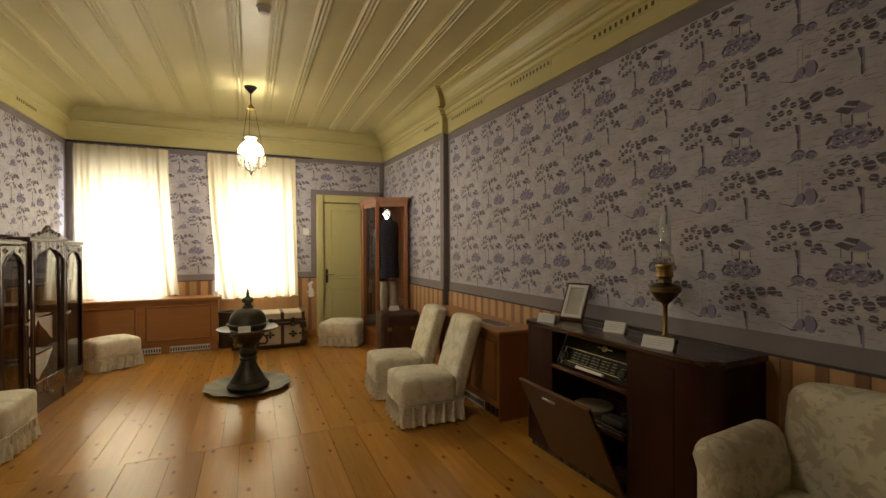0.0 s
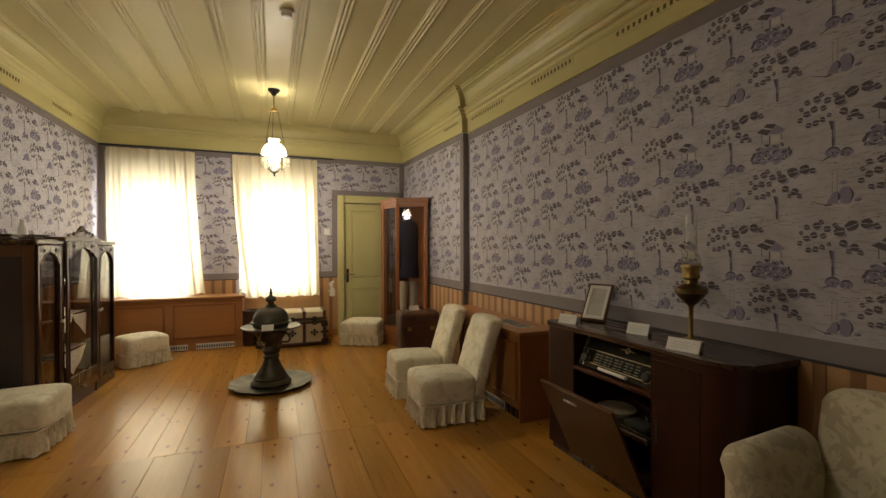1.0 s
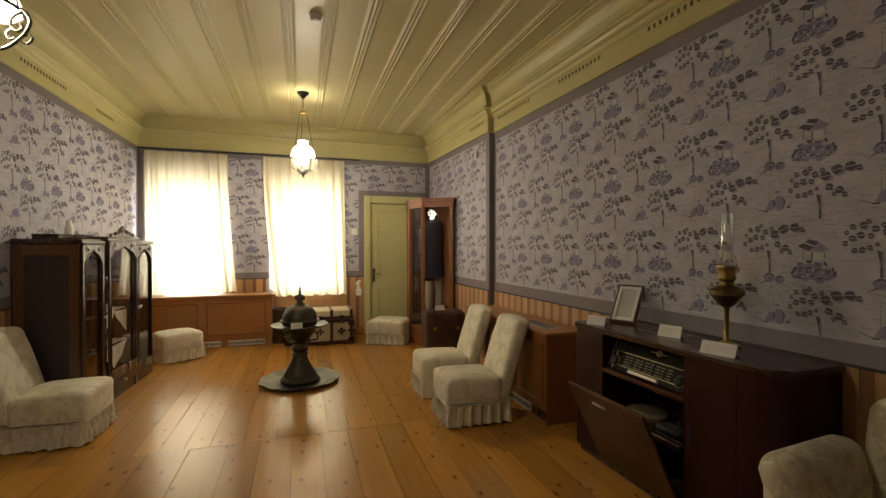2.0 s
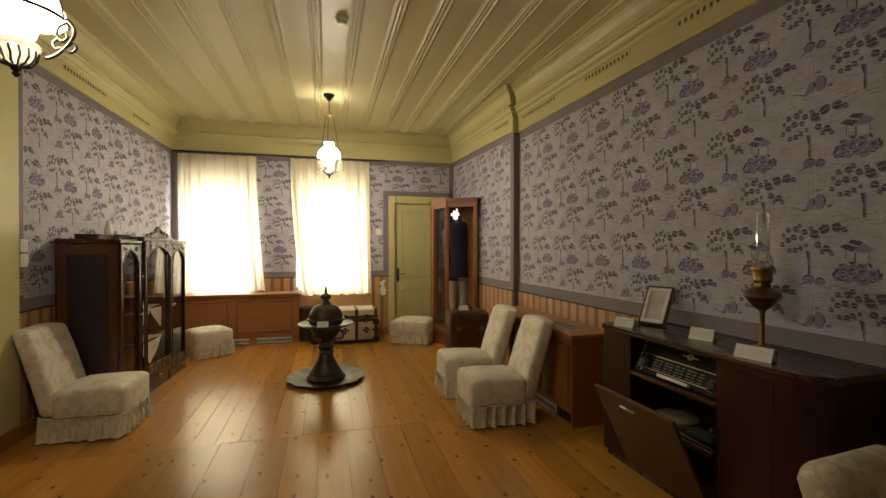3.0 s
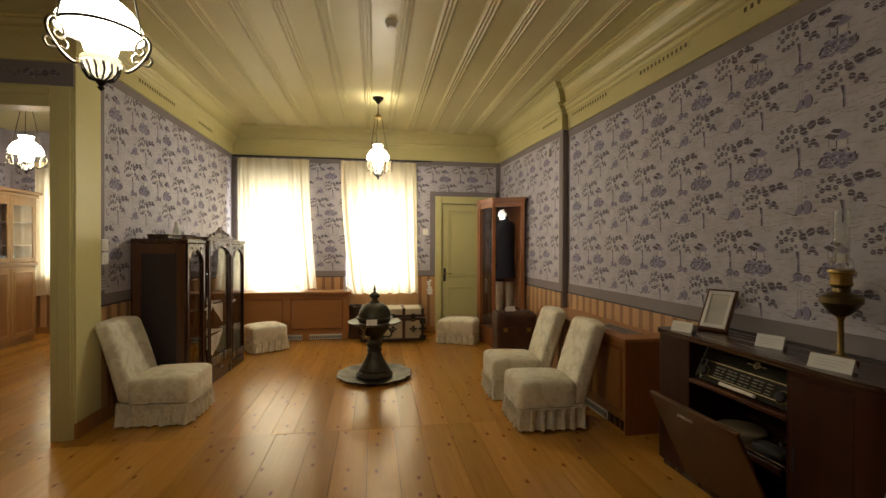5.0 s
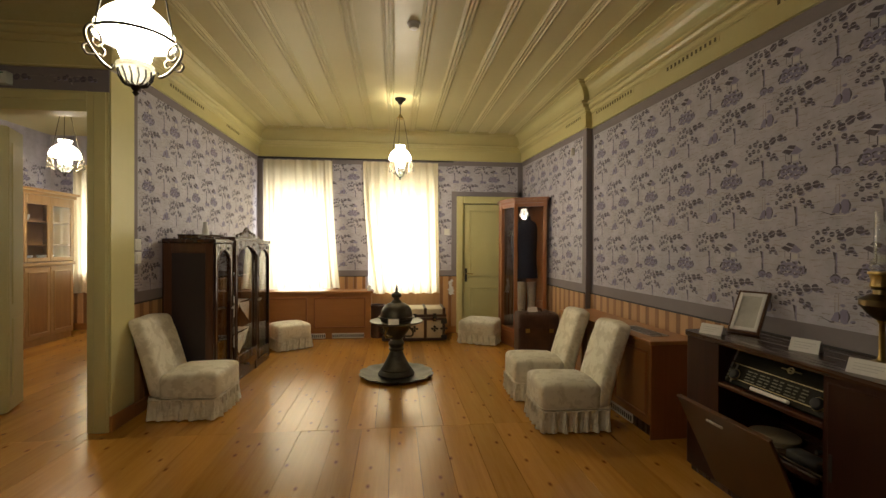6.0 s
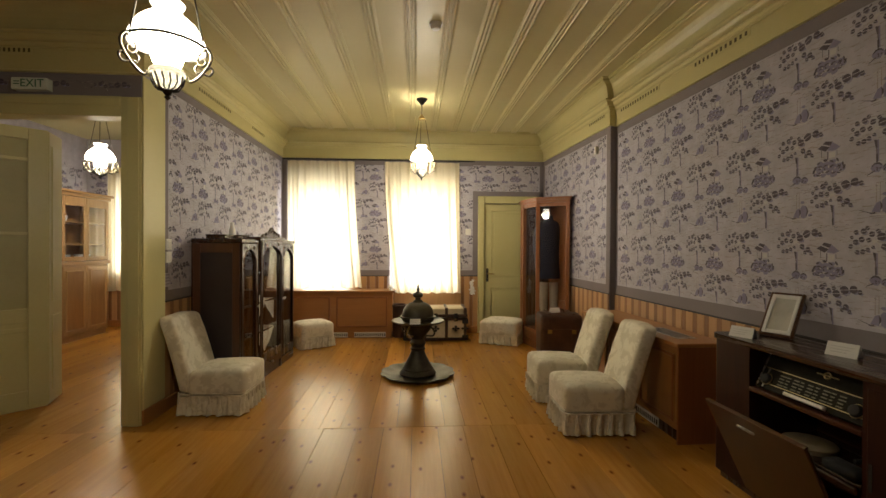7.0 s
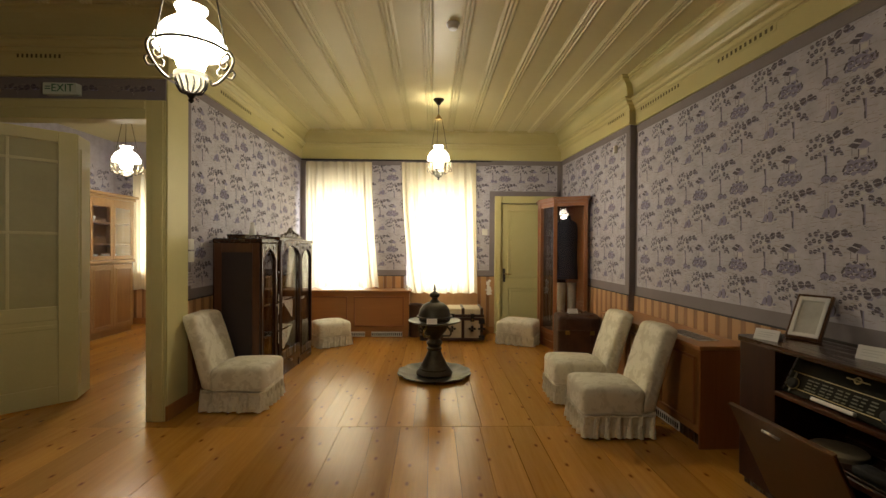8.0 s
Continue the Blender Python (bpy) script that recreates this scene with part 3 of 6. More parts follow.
def print_wall(wall_ob, u0, u1, z0, z1, holes=(), hub=(0.0, 2.03), size=1.0, top_drop=0.0, proud=0.0):
    """Lays the print over a stretch of wall; hub: where the crown of one tree lies; size: stretch of the repeat."""
    tw, th = TILE_W * size, TILE_H * size
    i0, k0 = int((hub[0] - u0) / tw) + 2, int((hub[1] - z0) / th) + 2
    for name, shapes, mat_, y in (("printed_leaves", MOTIFS[0], INK, -0.0022), ("printed_chalk", MOTIFS[3], CHALK, -0.0019),
                                  ("printed_blue", MOTIFS[1], BLUE_INK, -0.0015), ("printed_strokes", MOTIFS[2], FAINT, -0.0010)):
        verts, faces = [], []
        for i in range(int((u1 - u0) / tw) + 5):
            for k in range(int((z1 - z0) / th) + 5):
                du, dz = hub[0] + (i - i0) * tw, hub[1] + (k - k0) * th
                for shape in shapes:
                    pts = [(u * size + du, w * size + dz) for u, w in shape]
                    cu = sum(p[0] for p in pts) / len(pts)
                    cz = sum(p[1] for p in pts) / len(pts)
                    top = z1 - top_drop * (cu - u0) / max(u1 - u0, 0.01)
                    if not (u0 < min(p[0] for p in pts) and max(p[0] for p in pts) < u1 and z0 < cz - 0.008 and cz + 0.01 < top):
                        continue
                    if any(h[0] < cu < h[1] and h[2] < cz < h[3] for h in holes):
                        continue
                    n = len(verts)
                    verts.extend((p[0], y - proud, p[1]) for p in pts)
                    faces.append(list(range(n, n + len(pts))))
        me = bpy.data.meshes.new(name)
        me.from_pydata(verts, [], faces)
        me.materials.append(mat_)
        ob = new(name, me)
        ob.parent = wall_ob
        tagged(ob, kind="stuff")


def strip(name, wall_ob, u0, u1, z0, z1, mat_, proud=0.004, z0b=None, z1b=None):
    """Flat strip on a wall; z0b and z1b give its heights at the u1 end."""
    z0b, z1b = z0 if z0b is None else z0b, z1 if z1b is None else z1b
    bm = bmesh.new()
    lo = [bm.verts.new((u, -0.0005, z)) for u, z in ((u0, z0), (u1, z0b), (u1, z1b), (u0, z1))]
    hi = [bm.verts.new((u, -proud, z)) for u, z in ((u0, z0), (u1, z0b), (u1, z1b), (u0, z1))]
    bm.faces.new(hi)
    for k in range(4):
        bm.faces.new((lo[k], lo[(k + 1) % 4], hi[(k + 1) % 4], hi[k]))
    return part(name, bm, mat_, wall_ob)


def panelling(wall_ob, u0, u1, top, skip=()):
    """Alternating pale and brown upright boards with a baseboard and a dark braid on top."""
    meshes = []
    for w, m_ in ((0.088, PINE_LIGHT), (0.052, PINE_DARK)):
        bm = bmesh.new()
        box(bm, 0, w - 0.002, -0.012, 0, 0.10, top, 0.002)
        ob = part("slat", bm, m_, wall_ob)
        meshes.append((w, ob.data))
        bpy.data.objects.remove(ob)
    u, k = u0, 0
    while u + meshes[k % 2][0] <= u1 + 0.04:
        w, me = meshes[k % 2]
        if not any(a < u + w / 2 < b for a, b in skip):
            shared("slat", me, wall_ob, pose(min(u, u1 - w), 0.0004 * (k % 2), 0))
        u += w
        k += 1
    spans, a = [], u0
    for s0, s1 in skip:
        spans.append((a, s0))
        a = s1
    spans.append((a, u1))
    for s0, s1 in spans:
        if s1 - s0 < 0.02:
            continue
        boxpart("baseboard", (s0, s1, -0.022, -0.0005, 0, 0.11), OAK, wall_ob, "dark orange wooden baseboard", 0.004)
        boxpart("braid", (s0, s1, -0.016, -0.0005, top, top + 0.012), LEAD, wall_ob, "thin dark braid trim", 0.003)


FR = RAIL
door_u = (DOOR[0] - LEFT - 0.11, DOOR[1] - LEFT + 0.11)
w1u, w2u = (WIN1[0] - LEFT, WIN1[1] - LEFT), (WIN2[0] - LEFT, WIN2[1] - LEFT)
far_holes = [(w1u[0], w1u[1], WZ0, WZ1), (w2u[0], w2u[1], WZ0, WZ1), (door_u[0] - 0.09, door_u[1] + 0.09, 0, 2.33)]
print_wall(wall_far, 0.08, far_len - 0.08, FR + 0.11, CORN - 0.07, far_holes, (1.28, 2.113), 1.012)
strip("border", wall_far, 0.0, far_len, CORN - 0.075, CORN, BORDER)
strip("border", wall_far, 0.0, 0.07, FR + 0.11, CORN - 0.075, BORDER)
strip("border", wall_far, far_len - 0.07, far_len, FR + 0.11, CORN - 0.075, BORDER)
strip("border", wall_far, w1u[1] + 0.0, w2u[0] - 0.0, FR + 0.012, FR + 0.10, BORDER)
strip("border", wall_far, w2u[1] + 0.0, door_u[0] - 0.085, FR + 0.012, FR + 0.10, BORDER)
strip("border", wall_far, door_u[0] - 0.085, door_u[0], FR + 0.012, 2.33, BORDER)
strip("border", wall_far, door_u[1], door_u[1] + 0.085, FR + 0.012, 2.33, BORDER)
strip("border", wall_far, door_u[0], door_u[1], 2.25, 2.33, BORDER)
panelling(wall_far, 0.0, far_len, FR, [(0.0, w1u[1] + 0.02), (w2u[0] - 0.02, w2u[1] + 0.02), door_u])
boxpart("apron", (w2u[0] - 0.02, w2u[1] + 0.02, -0.012, -0.0005, 0.0, WZ0), PINE_LIGHT, wall_far, "pale boarded apron under the window", 0.003)

print_wall(wall_left, 0.25, left_len - 0.07, FR + 0.11, CORN - 0.07, (), (0.671, 2.10), 1.025)
strip("border", wall_left, 0.18, left_len, CORN - 0.075, CORN, BORDER)
strip("border", wall_left, 0.18, 0.245, FR + 0.10, CORN - 0.075, BORDER)
strip("border", wall_left, left_len - 0.06, left_len, FR + 0.10, CORN - 0.075, BORDER)
strip("border", wall_left, 0.18, left_len, FR + 0.012, FR + 0.10, BORDER)
panelling(wall_left, 0.18, left_len, FR)

RR = 0.885
CJ = CEIL - (CEIL - CORN) * SAG_STEP_FAR
CJ2, CN = CEIL - (CEIL - CORN) * SAG_STEP, CEIL - (CEIL - CORN) * SAG_NEAR
print_wall(wall_right_far, 0.08, rf_len - 0.09, RR + 0.12, CORN - 0.07, (), (1.2525, 2.064), 1.0, CORN - CJ)
strip("border", wall_right_far, 0.0, rf_len, CORN - 0.075, CORN, BORDER, 0.004, CJ - 0.075, CJ)
strip("border", wall_right_far, 0.0, 0.06, RR + 0.11, CORN - 0.08, BORDER)
strip("border", wall_right_far, rf_len - 0.085, rf_len, RR + 0.11, CJ - 0.07, BORDER)
strip("border", wall_right_far, 0.0, rf_len, RR + 0.012, RR + 0.11, BORDER)
panelling(wall_right_far, 0.0, rf_len, RR)
print_wall(wall_right, 0.06, rn_len - 0.1, RR + 0.12, CJ2 - 0.085, (), (3.655, 2.0316), 1.0, CJ2 - CN)
strip("border", wall_right, 0.0, rn_len, CJ2 - 0.085, CJ2, BORDER, 0.004, CN - 0.085, CN)
strip("border", wall_right, 0.0, 0.045, RR + 0.11, CJ2 - 0.085, BORDER)
strip("border", wall_right, 0.0, rn_len, RR + 0.012, RR + 0.11, BORDER)
panelling(wall_right, 0.0, rn_len, RR)
# Strip over the step's shaded return, in the border's dark grey.
boxpart("jog_trim", (right_x(JOG_Y, False) + 0.002, right_x(JOG_Y) - 0.001, JOG_Y - 0.006, JOG_Y + 0.01, 0.0, CJ + 0.01), BORDER, None, "", 0.0)
tagged(bpy.data.objects["jog_trim"], "narrow dark grey strip over the step in the wall", "trim", kind="structure")

strip("border", wall_door, 0.0, dw_len - 0.012, 2.575, CORN, BORDER)
print_wall(wall_door, 0.4, dw_len - 0.06, 2.635, 2.705, (), (3.30, 2.62), 1.0, 0.0, 0.004)
print_wall(wall_next, 0.1, 4.2, 1.05, 2.75, (), (0.4, 2.05))
strip("border", wall_next, 0.0, 4.2, 0.94, 1.04, BORDER)
panelling(wall_next, 0.0, 4.2, 0.93)
NUP = (WIN3[0] - WEST, WIN3[1] - WEST)
print_wall(wall_next_far, 0.05, 3.3, 1.05, 2.75, [(NUP[0], NUP[1], WZ0, WZ1)], (0.5, 2.05))
panelling(wall_next_far, 0.0, 3.3, 0.93)


# ---- cornice vents ----
# Brown that stands in for the shade inside the cornice slots.
SLOT = painted("brown_slot_shade", (0.07, 0.055, 0.02), (0.12, 0.095, 0.035), 0.7, 60, 6, 0.1)
def vent_row(name, m, count, pitch, label="row of dark strips for shaded slots in the cream cornice"):
    """Short row of slots in the frieze, as one small grille; dark strips imitate their shade."""
    t = thing(name, m, label, "vent", "cornice vents")
    bm = bmesh.new()
    box(bm, -0.01, count * pitch, -0.003, 0.0, -0.028, 0.028)
    part("backing", bm, CREAM, t)
    me = None
    for k in range(count):
        if me is None:
            bm = bmesh.new()
            box(bm, 0, pitch * 0.42, -0.005, -0.001, -0.014, 0.016)
            me = part("slot", bm, SLOT, t, "dark strip in place of a shaded slot").data
        else:
            shared("slot", me, t, pose(k * pitch, 0, 0))
    return t


mr, _ = wall_pose((right_x(JOG_Y), JOG_Y), (right_x(NEAR), NEAR))
mrf, _ = wall_pose((CORNER, FAR), (right_x(JOG_Y, False), JOG_Y))
ml, _ = wall_pose((LEFT, DOORWALL), (LEFT, FAR))
md, _ = wall_pose((WEST, DOORWALL), (LEFT, DOORWALL))
for u, n, dz in ((0.15, 15, 2.915), (1.37, 12, 2.91), (2.41, 11, 2.90), (3.6, 11, 2.89)):
    vent_row("cornice_vent", mr @ pose(u, -0.0225, dz), n, 0.048)
vent_row("cornice_vent", mrf @ pose(1.85, -0.0225, 2.93), 9, 0.048)
for u, n in ((0.84, 16), (2.24, 10)):
    vent_row("cornice_vent", ml @ pose(u, -0.0225, 2.945), n, 0.047)
vent_row("cornice_vent", md @ pose(2.40, -0.0225, 2.91), 10, 0.036)

# ---- windows, curtains, window seat ----
def window(name, x0, x1, y):
    t = thing(name, pose((x0 + x1) / 2, y, WZ0), "white-painted casement window behind a cream curtain", "window")
    tagged(t, kind="structure")
    w, h = (x1 - x0) / 2, WZ1 - WZ0
    bm = bmesh.new()
    c = CASING
    for r in ((-w, -w + c, 0, h), (w - c, w, 0, h), (-w + c, w - c, 0, 0.06), (-w + c, w - c, h - HEAD, h), (-0.03, 0.03, 0.06, h - HEAD)):
        box(bm, r[0], r[1], 0.24, 0.30, r[2], r[3], 0.004)
    part("window_frame", bm, WHITE, t)
    for s in (-1, 1):
        bm = bmesh.new()
        a, b = sorted((s * 0.03, s * (w - c)))
        box(bm, a, b, 0.268, 0.272, 0.06, h - HEAD)
        pane = part("pane", bm, CLEAR, t)
        pane.visible_shadow = False
    boxpart("window_sill", (-w, w, 0.02, 0.24, 0.0, 0.03), WHITE, t, "", 0.005)
    return t


window("window_1", WIN1[0], WIN1[1], FAR)
window("window_2", WIN2[0], WIN2[1], FAR)
window("window_3", WIN3[0], WIN3[1], ROOM2_FAR)
window_lamp(WIN1[0] + CASING, WIN1[1] - CASING, FAR + 0.262, WZ0 + 0.06, WZ1 - HEAD, WINDOW_LIGHT)
window_lamp(WIN2[0] + CASING, WIN2[1] - CASING, FAR + 0.262, WZ0 + 0.06, WZ1 - HEAD, WINDOW_LIGHT)
window_lamp(WIN3[0] + CASING, WIN3[1] - CASING, ROOM2_FAR + 0.262, WZ0 + 0.06, WZ1 - HEAD, WINDOW_LIGHT)


def curtain(top, bottom, y, z0, z1, folds, seed, label):
    rnd = random.Random(seed)
    ph = [rnd.uniform(0, 6.28) for _ in range(4)]
    nx, nz = 110, 26
    bm = bmesh.new()
    grid = []
    for k in range(nz + 1):
        f = k / nz
        row = []
        for i in range(nx + 1):
            s = i / nx
            a0 = top[0] + (bottom[0] - top[0]) * (1 - f) ** 1.7
            a1 = top[1] + (bottom[1] - top[1]) * (1 - f) ** 1.7
            amp = 0.012 + 0.022 * (1 - f) + 0.01 * math.sin(3.1 * f + ph[3])
            dy = amp * math.sin(folds * 6.28 * s + ph[0] + 0.7 * math.sin(5 * s + ph[1])) + 0.009 * math.sin(folds * 15.1 * s + ph[2] + 2 * f)
            hem = 0.018 * abs(math.sin(folds * 2.1 * s + ph[1])) ** 6 * (1 - f) ** 6
            row.append(bm.verts.new((a0 + (a1 - a0) * s, y + dy, z0 + hem + (z1 - z0) * f)))
        grid.append(row)
    for a, b in zip(grid, grid[1:]):
        for i in range(nx):
            bm.faces.new((a[i], a[i + 1], b[i + 1], b[i]))
    ob = part("curtain", bm, CURTAIN, None, "", 80)
    return tagged(ob, label, "curtain", "cream curtains")


curtain((-2.03, -0.98), (-2.01, -0.86), FAR - 0.10, 0.745, 2.77, 7, 3, "sheer cream curtain glowing with daylight above the window seat")
curtain((-0.50, 0.70), (-0.33, 0.73), FAR - 0.10, 0.66, 2.77, 8, 5, "sheer cream curtain behind the trunk, glowing with daylight")
curtain((-5.3, -4.25), (-5.3, -4.3), ROOM2_FAR - 0.08, 0.62, 2.75, 7, 9, "cream curtain at the window of the next room")

rod = thing("curtain_rod", pose(0, FAR - 0.10, 2.80), "dark curtain rod with rings and blue-grey tape", "curtain rod")
bm = bmesh.new()
tube(bm, [(-2.10, 0, 0), (0.95, 0, 0)], 0.012, 10)
part("rod", bm, IRON, rod)
bm = bmesh.new()
box(bm, -2.1, 0.93, 0.028, 0.034, -0.075, 0.012)
part("tape", bm, BORDER, rod, "blue-grey tape behind the rod")
me = None
for k in range(34):
    x = (-2.02 + 1.03 * k / 16) if k < 17 else (-0.49 + 1.17 * (k - 17) / 16)
    if me is None:
        bm = bmesh.new()
        tube(bm, [(0, 0.018 * math.cos(a), 0.018 * math.sin(a) - 0.004) for a in [6.283 * j / 10 for j in range(10)]], 0.003, 5, True)
        ob = part("ring", bm, IRON, rod)
        ob.matrix_basis = pose(x, 0, 0)
        me = ob.data
    else:
        shared("ring", me, rod, pose(x, 0, 0))
for x in (-1.9, -0.65, 0.85):
    boxpart("bracket", (x - 0.01, x + 0.01, 0.0, 0.098, -0.012, 0.012), IRON, rod, "", 0.002)

SEAT_Y, SEAT_X = 6.83, -0.335
seat = thing("window_seat", pose(LEFT, SEAT_Y, 0), "orange-brown wooden window seat with two framed panels", "window seat")
ln = SEAT_X - LEFT
boxpart("body", (0.02, ln - 0.02, 0.02, FAR - SEAT_Y - 0.025, 0.10, 0.70), OAK, seat, "", 0.003)
boxpart("top", (0.005, ln + 0.015, -0.02, FAR - SEAT_Y - 0.02, 0.70, 0.732), OAK, seat, "pale worn seat board", 0.006, 2)
boxpart("plinth", (0.02, ln - 0.03, 0.03, FAR - SEAT_Y - 0.04, 0.0, 0.10), OAK, seat, "", 0.002)
for a, b in ((0.20, 0.83), (0.93, ln - 0.10)):
    p = boxpart("panel", (a, b, 0.006, 0.02, 0.17, 0.635), OAK, seat, "framed front panel", 0.004)
    bm = bmesh.new()
    for q in ((a, b, 0.17, 0.19), (a, b, 0.615, 0.635), (a, a + 0.02, 0.19, 0.615), (b - 0.02, b, 0.19, 0.615)):
        box(bm, q[0], q[1], -0.004, 0.008, q[2], q[3], 0.004)
    part("moulding", bm, CHERRY, p)


def grille(m, w, label):
    t = thing("floor_grille", m, label, "vent", "heating grilles")
    boxpart("frame", (0, w, -0.006, 0.004, 0, 0.075), PLASTIC, t, "", 0.002)
    me, n = None, int(w / 0.03)
    for k in range(n):
        if me is None:
            bm = bmesh.new()
            # Slots are dark strips on the face, black in place of inner shade.
            box(bm, 0.008, 0.024, -0.008, -0.005, 0.016, 0.058)
            me = part("slot", bm, DARK, t).data
        else:
            shared("slot", me, t, pose(k * 0.03, 0, 0))
    return t


grille(pose(-1.37, SEAT_Y + 0.022, 0.012), 0.33, "white slotted heating grille at the foot of the window seat")
grille(pose(-0.94, SEAT_Y + 0.022, 0.012), 0.48, "white slotted heating grille at the foot of the window seat")

# ---- far door ----
door = thing("door_1", pose(DOOR[0], FAR, 0), "closed cream-painted panelled door with a brass lever handle", "door")
tagged(door, kind="structure")
dw = DOOR[1] - DOOR[0]
bm = bmesh.new()
for r in ((-0.11, 0.0, 0, 2.25), (dw, dw + 0.11, 0, 2.25), (0.0, dw, DOOR[2], 2.25)):
    box(bm, r[0], r[1], -0.025, 0.10, r[2], r[3], 0.006)
    box(bm, r[0] + 0.012, r[1] - 0.012, -0.034, -0.02, r[2], r[3] - 0.012, 0.004)
part("frame", bm, DOORPAINT, door)
lf = boxpart("leaf", (0.004, dw - 0.004, 0.03, 0.07, 0.008, DOOR[2] - 0.004), DOORPAINT, door, "", 0.003)
for z0, z1 in ((0.14, 0.74), (0.90, 2.02)):
    bm = bmesh.new()
    for q in ((0.11, dw - 0.11, z0, z0 + 0.022), (0.11, dw - 0.11, z1 - 0.022, z1), (0.11, 0.132, z0, z1), (dw - 0.132, dw - 0.11, z0, z1)):
        box(bm, q[0], q[1], 0.018, 0.031, q[2], q[3], 0.006)
    box(bm, 0.16, dw - 0.16, 0.022, 0.031, z0 + 0.05, z1 - 0.05, 0.006)
    part("panel", bm, DOORPAINT, lf)
h = boxpart("handle_plate", (0.035, 0.075, 0.022, 0.031, 0.84, 1.06), IRON, lf, "dark brass handle plate", 0.004)
bm = bmesh.new()
tube(bm, [(0.055, 0.03, 0.975), (0.055, -0.02, 0.975), (0.075, -0.026, 0.975), (0.165, -0.026, 0.968)], 0.0085, 8)
part("handle", bm, BRASS, lf, "brass lever handle")

ws = thing("wall_sensor", mrf @ pose((FAR - 5.16), -0.002, 2.58), "small ivory alarm sensor high on the papered wall", "sensor")
boxpart("body", (-0.022, 0.022, -0.04, 0.0, -0.045, 0.045), PLASTIC, ws, "", 0.01, 2)
boxpart("lens", (-0.014, 0.014, -0.045, -0.039, -0.03, 0.005), WHITE, ws, "", 0.003)
sw = thing("thermostat", pose(0.86, FAR, 1.66), "small square ivory wall control", "wall control")
boxpart("plate", (-0.045, 0.045, -0.014, -0.004, -0.05, 0.05), PLASTIC, sw, "", 0.006, 2)
boxpart("rocker", (-0.025, 0.025, -0.02, -0.013, -0.03, 0.03), PLASTIC, sw, "", 0.004)
bm = bmesh.new()
rnd = random.Random(4)
for k in range(9):
    pts = [(0.93 + rnd.uniform(-0.03, 0.03) + rr * math.cos(a), 0.67 + 0.018 * k * 1.3 + rr * 1.1 * math.sin(a)) for a, rr in
           [(6.283 * j / 8, rnd.uniform(0.014, 0.045)) for j in range(8)]]
    extrude(bm, pts, FAR - 0.0150 - 0.0003 * k, FAR - 0.0125, "y")
tagged(part("bare_patch", bm, WHITE), "flaking white patch where the panelling's finish is lost", "worn patch", kind="structure")

# ---- doorway to the next room ----
dwy = thing("doorway", pose(0, DOORWALL, 0), "broad cream-painted doorway casing without a threshold", "doorway")
tagged(dwy, kind="structure")
for a, b in ((JAMB, LEFT + 0.002), (OPEN0 - 0.2, OPEN0)):
    bm = bmesh.new()
    box(bm, a, b, -0.03, 0.13, 0, 2.572, 0.004)
    box(bm, a + 0.05, b - 0.012, -0.04, -0.028, 0.0, 2.568, 0.005)
    part("jamb", bm, DOORPAINT, dwy)
boxpart("corner_post", (LEFT + 0.003, LEFT + 0.016, -0.022, 0.28, 0.12, 2.74), DOORPAINT, dwy, "", 0.004)
bm = bmesh.new()
box(bm, OPEN0, JAMB, -0.03, 0.13, 2.42, 2.575, 0.004)
box(bm, OPEN0, JAMB, -0.045, -0.028, 2.50, 2.56, 0.006)
part("lintel", bm, DOORPAINT, dwy)
boxpart("foot_block", (LEFT + 0.003, LEFT + 0.022, -0.026, 0.285, 0, 0.12), OAK, dwy, "orange wooden foot block", 0.004)


def glazed_leaf(m, w, label):
    t = thing("door_leaf", m, label, "door", "glazed door leaves")
    hh, d = 2.40, 0.04
    st = 0.13
    bm = bmesh.new()
    for r in ((0, st, 0, hh), (w - st, w, 0, hh), (st, w - st, 0, 0.16), (st, w - st, 0.74, 0.86), (st, w - st, hh - 0.10, hh)):
        box(bm, r[0], r[1], -d / 2, d / 2, r[2], r[3], 0.004)
    part("frame", bm, DOORPAINT, t)
    bm = bmesh.new()
    box(bm, st, w - st, -0.008, 0.008, 0.16, 0.74)
    box(bm, st + 0.0, w - st, -0.018, -0.006, 0.66, 0.70, 0.005)
    part("panel", bm, DOORPAINT, t)
    bm = bmesh.new()
    box(bm, w / 2 - 0.012, w / 2 + 0.012, -0.014, 0.014, 0.86, hh - 0.10, 0.003)
    part("glazing_bar", bm, DOORPAINT, t)
    for z in (1.50, 2.13):
        boxpart("glazing_bar", (st, w - st, -0.0145, 0.0145, z - 0.013, z + 0.013), DOORPAINT, t, "", 0.003)
    for z0, z1 in ((0.86, 1.487), (1.513, 2.117), (2.143, hh - 0.10)):
        for a, b in ((st, w / 2 - 0.012), (w / 2 + 0.012, w - st)):
            bm = bmesh.new()
            box(bm, a, b, -0.002, 0.002, z0, z1)
            part("pane", bm, FROSTED, t, "cream obscured glass pane")
    return t


FROSTED = painted("curtained_glass", (0.36, 0.325, 0.15), (0.45, 0.41, 0.20), 0.5, 18, 2.5, 0.05)
HX, HY = -3.83, 3.40
ang = math.degrees(math.atan2(4.07 - HY, -3.21 - HX))
glazed_leaf(pose(HX, HY, 0.012, 0, 0, ang), 0.90, "cream-painted glazed door leaf standing open")
fold = thing("folding_leaf", pose(-3.235, 4.07, 0.012, 0, 0, 111), "narrow cream-painted folding leaf behind the open door", "door")
boxpart("board", (0, 0.30, -0.018, 0.018, 0, 2.40), DOORPAINT, fold, "", 0.004)
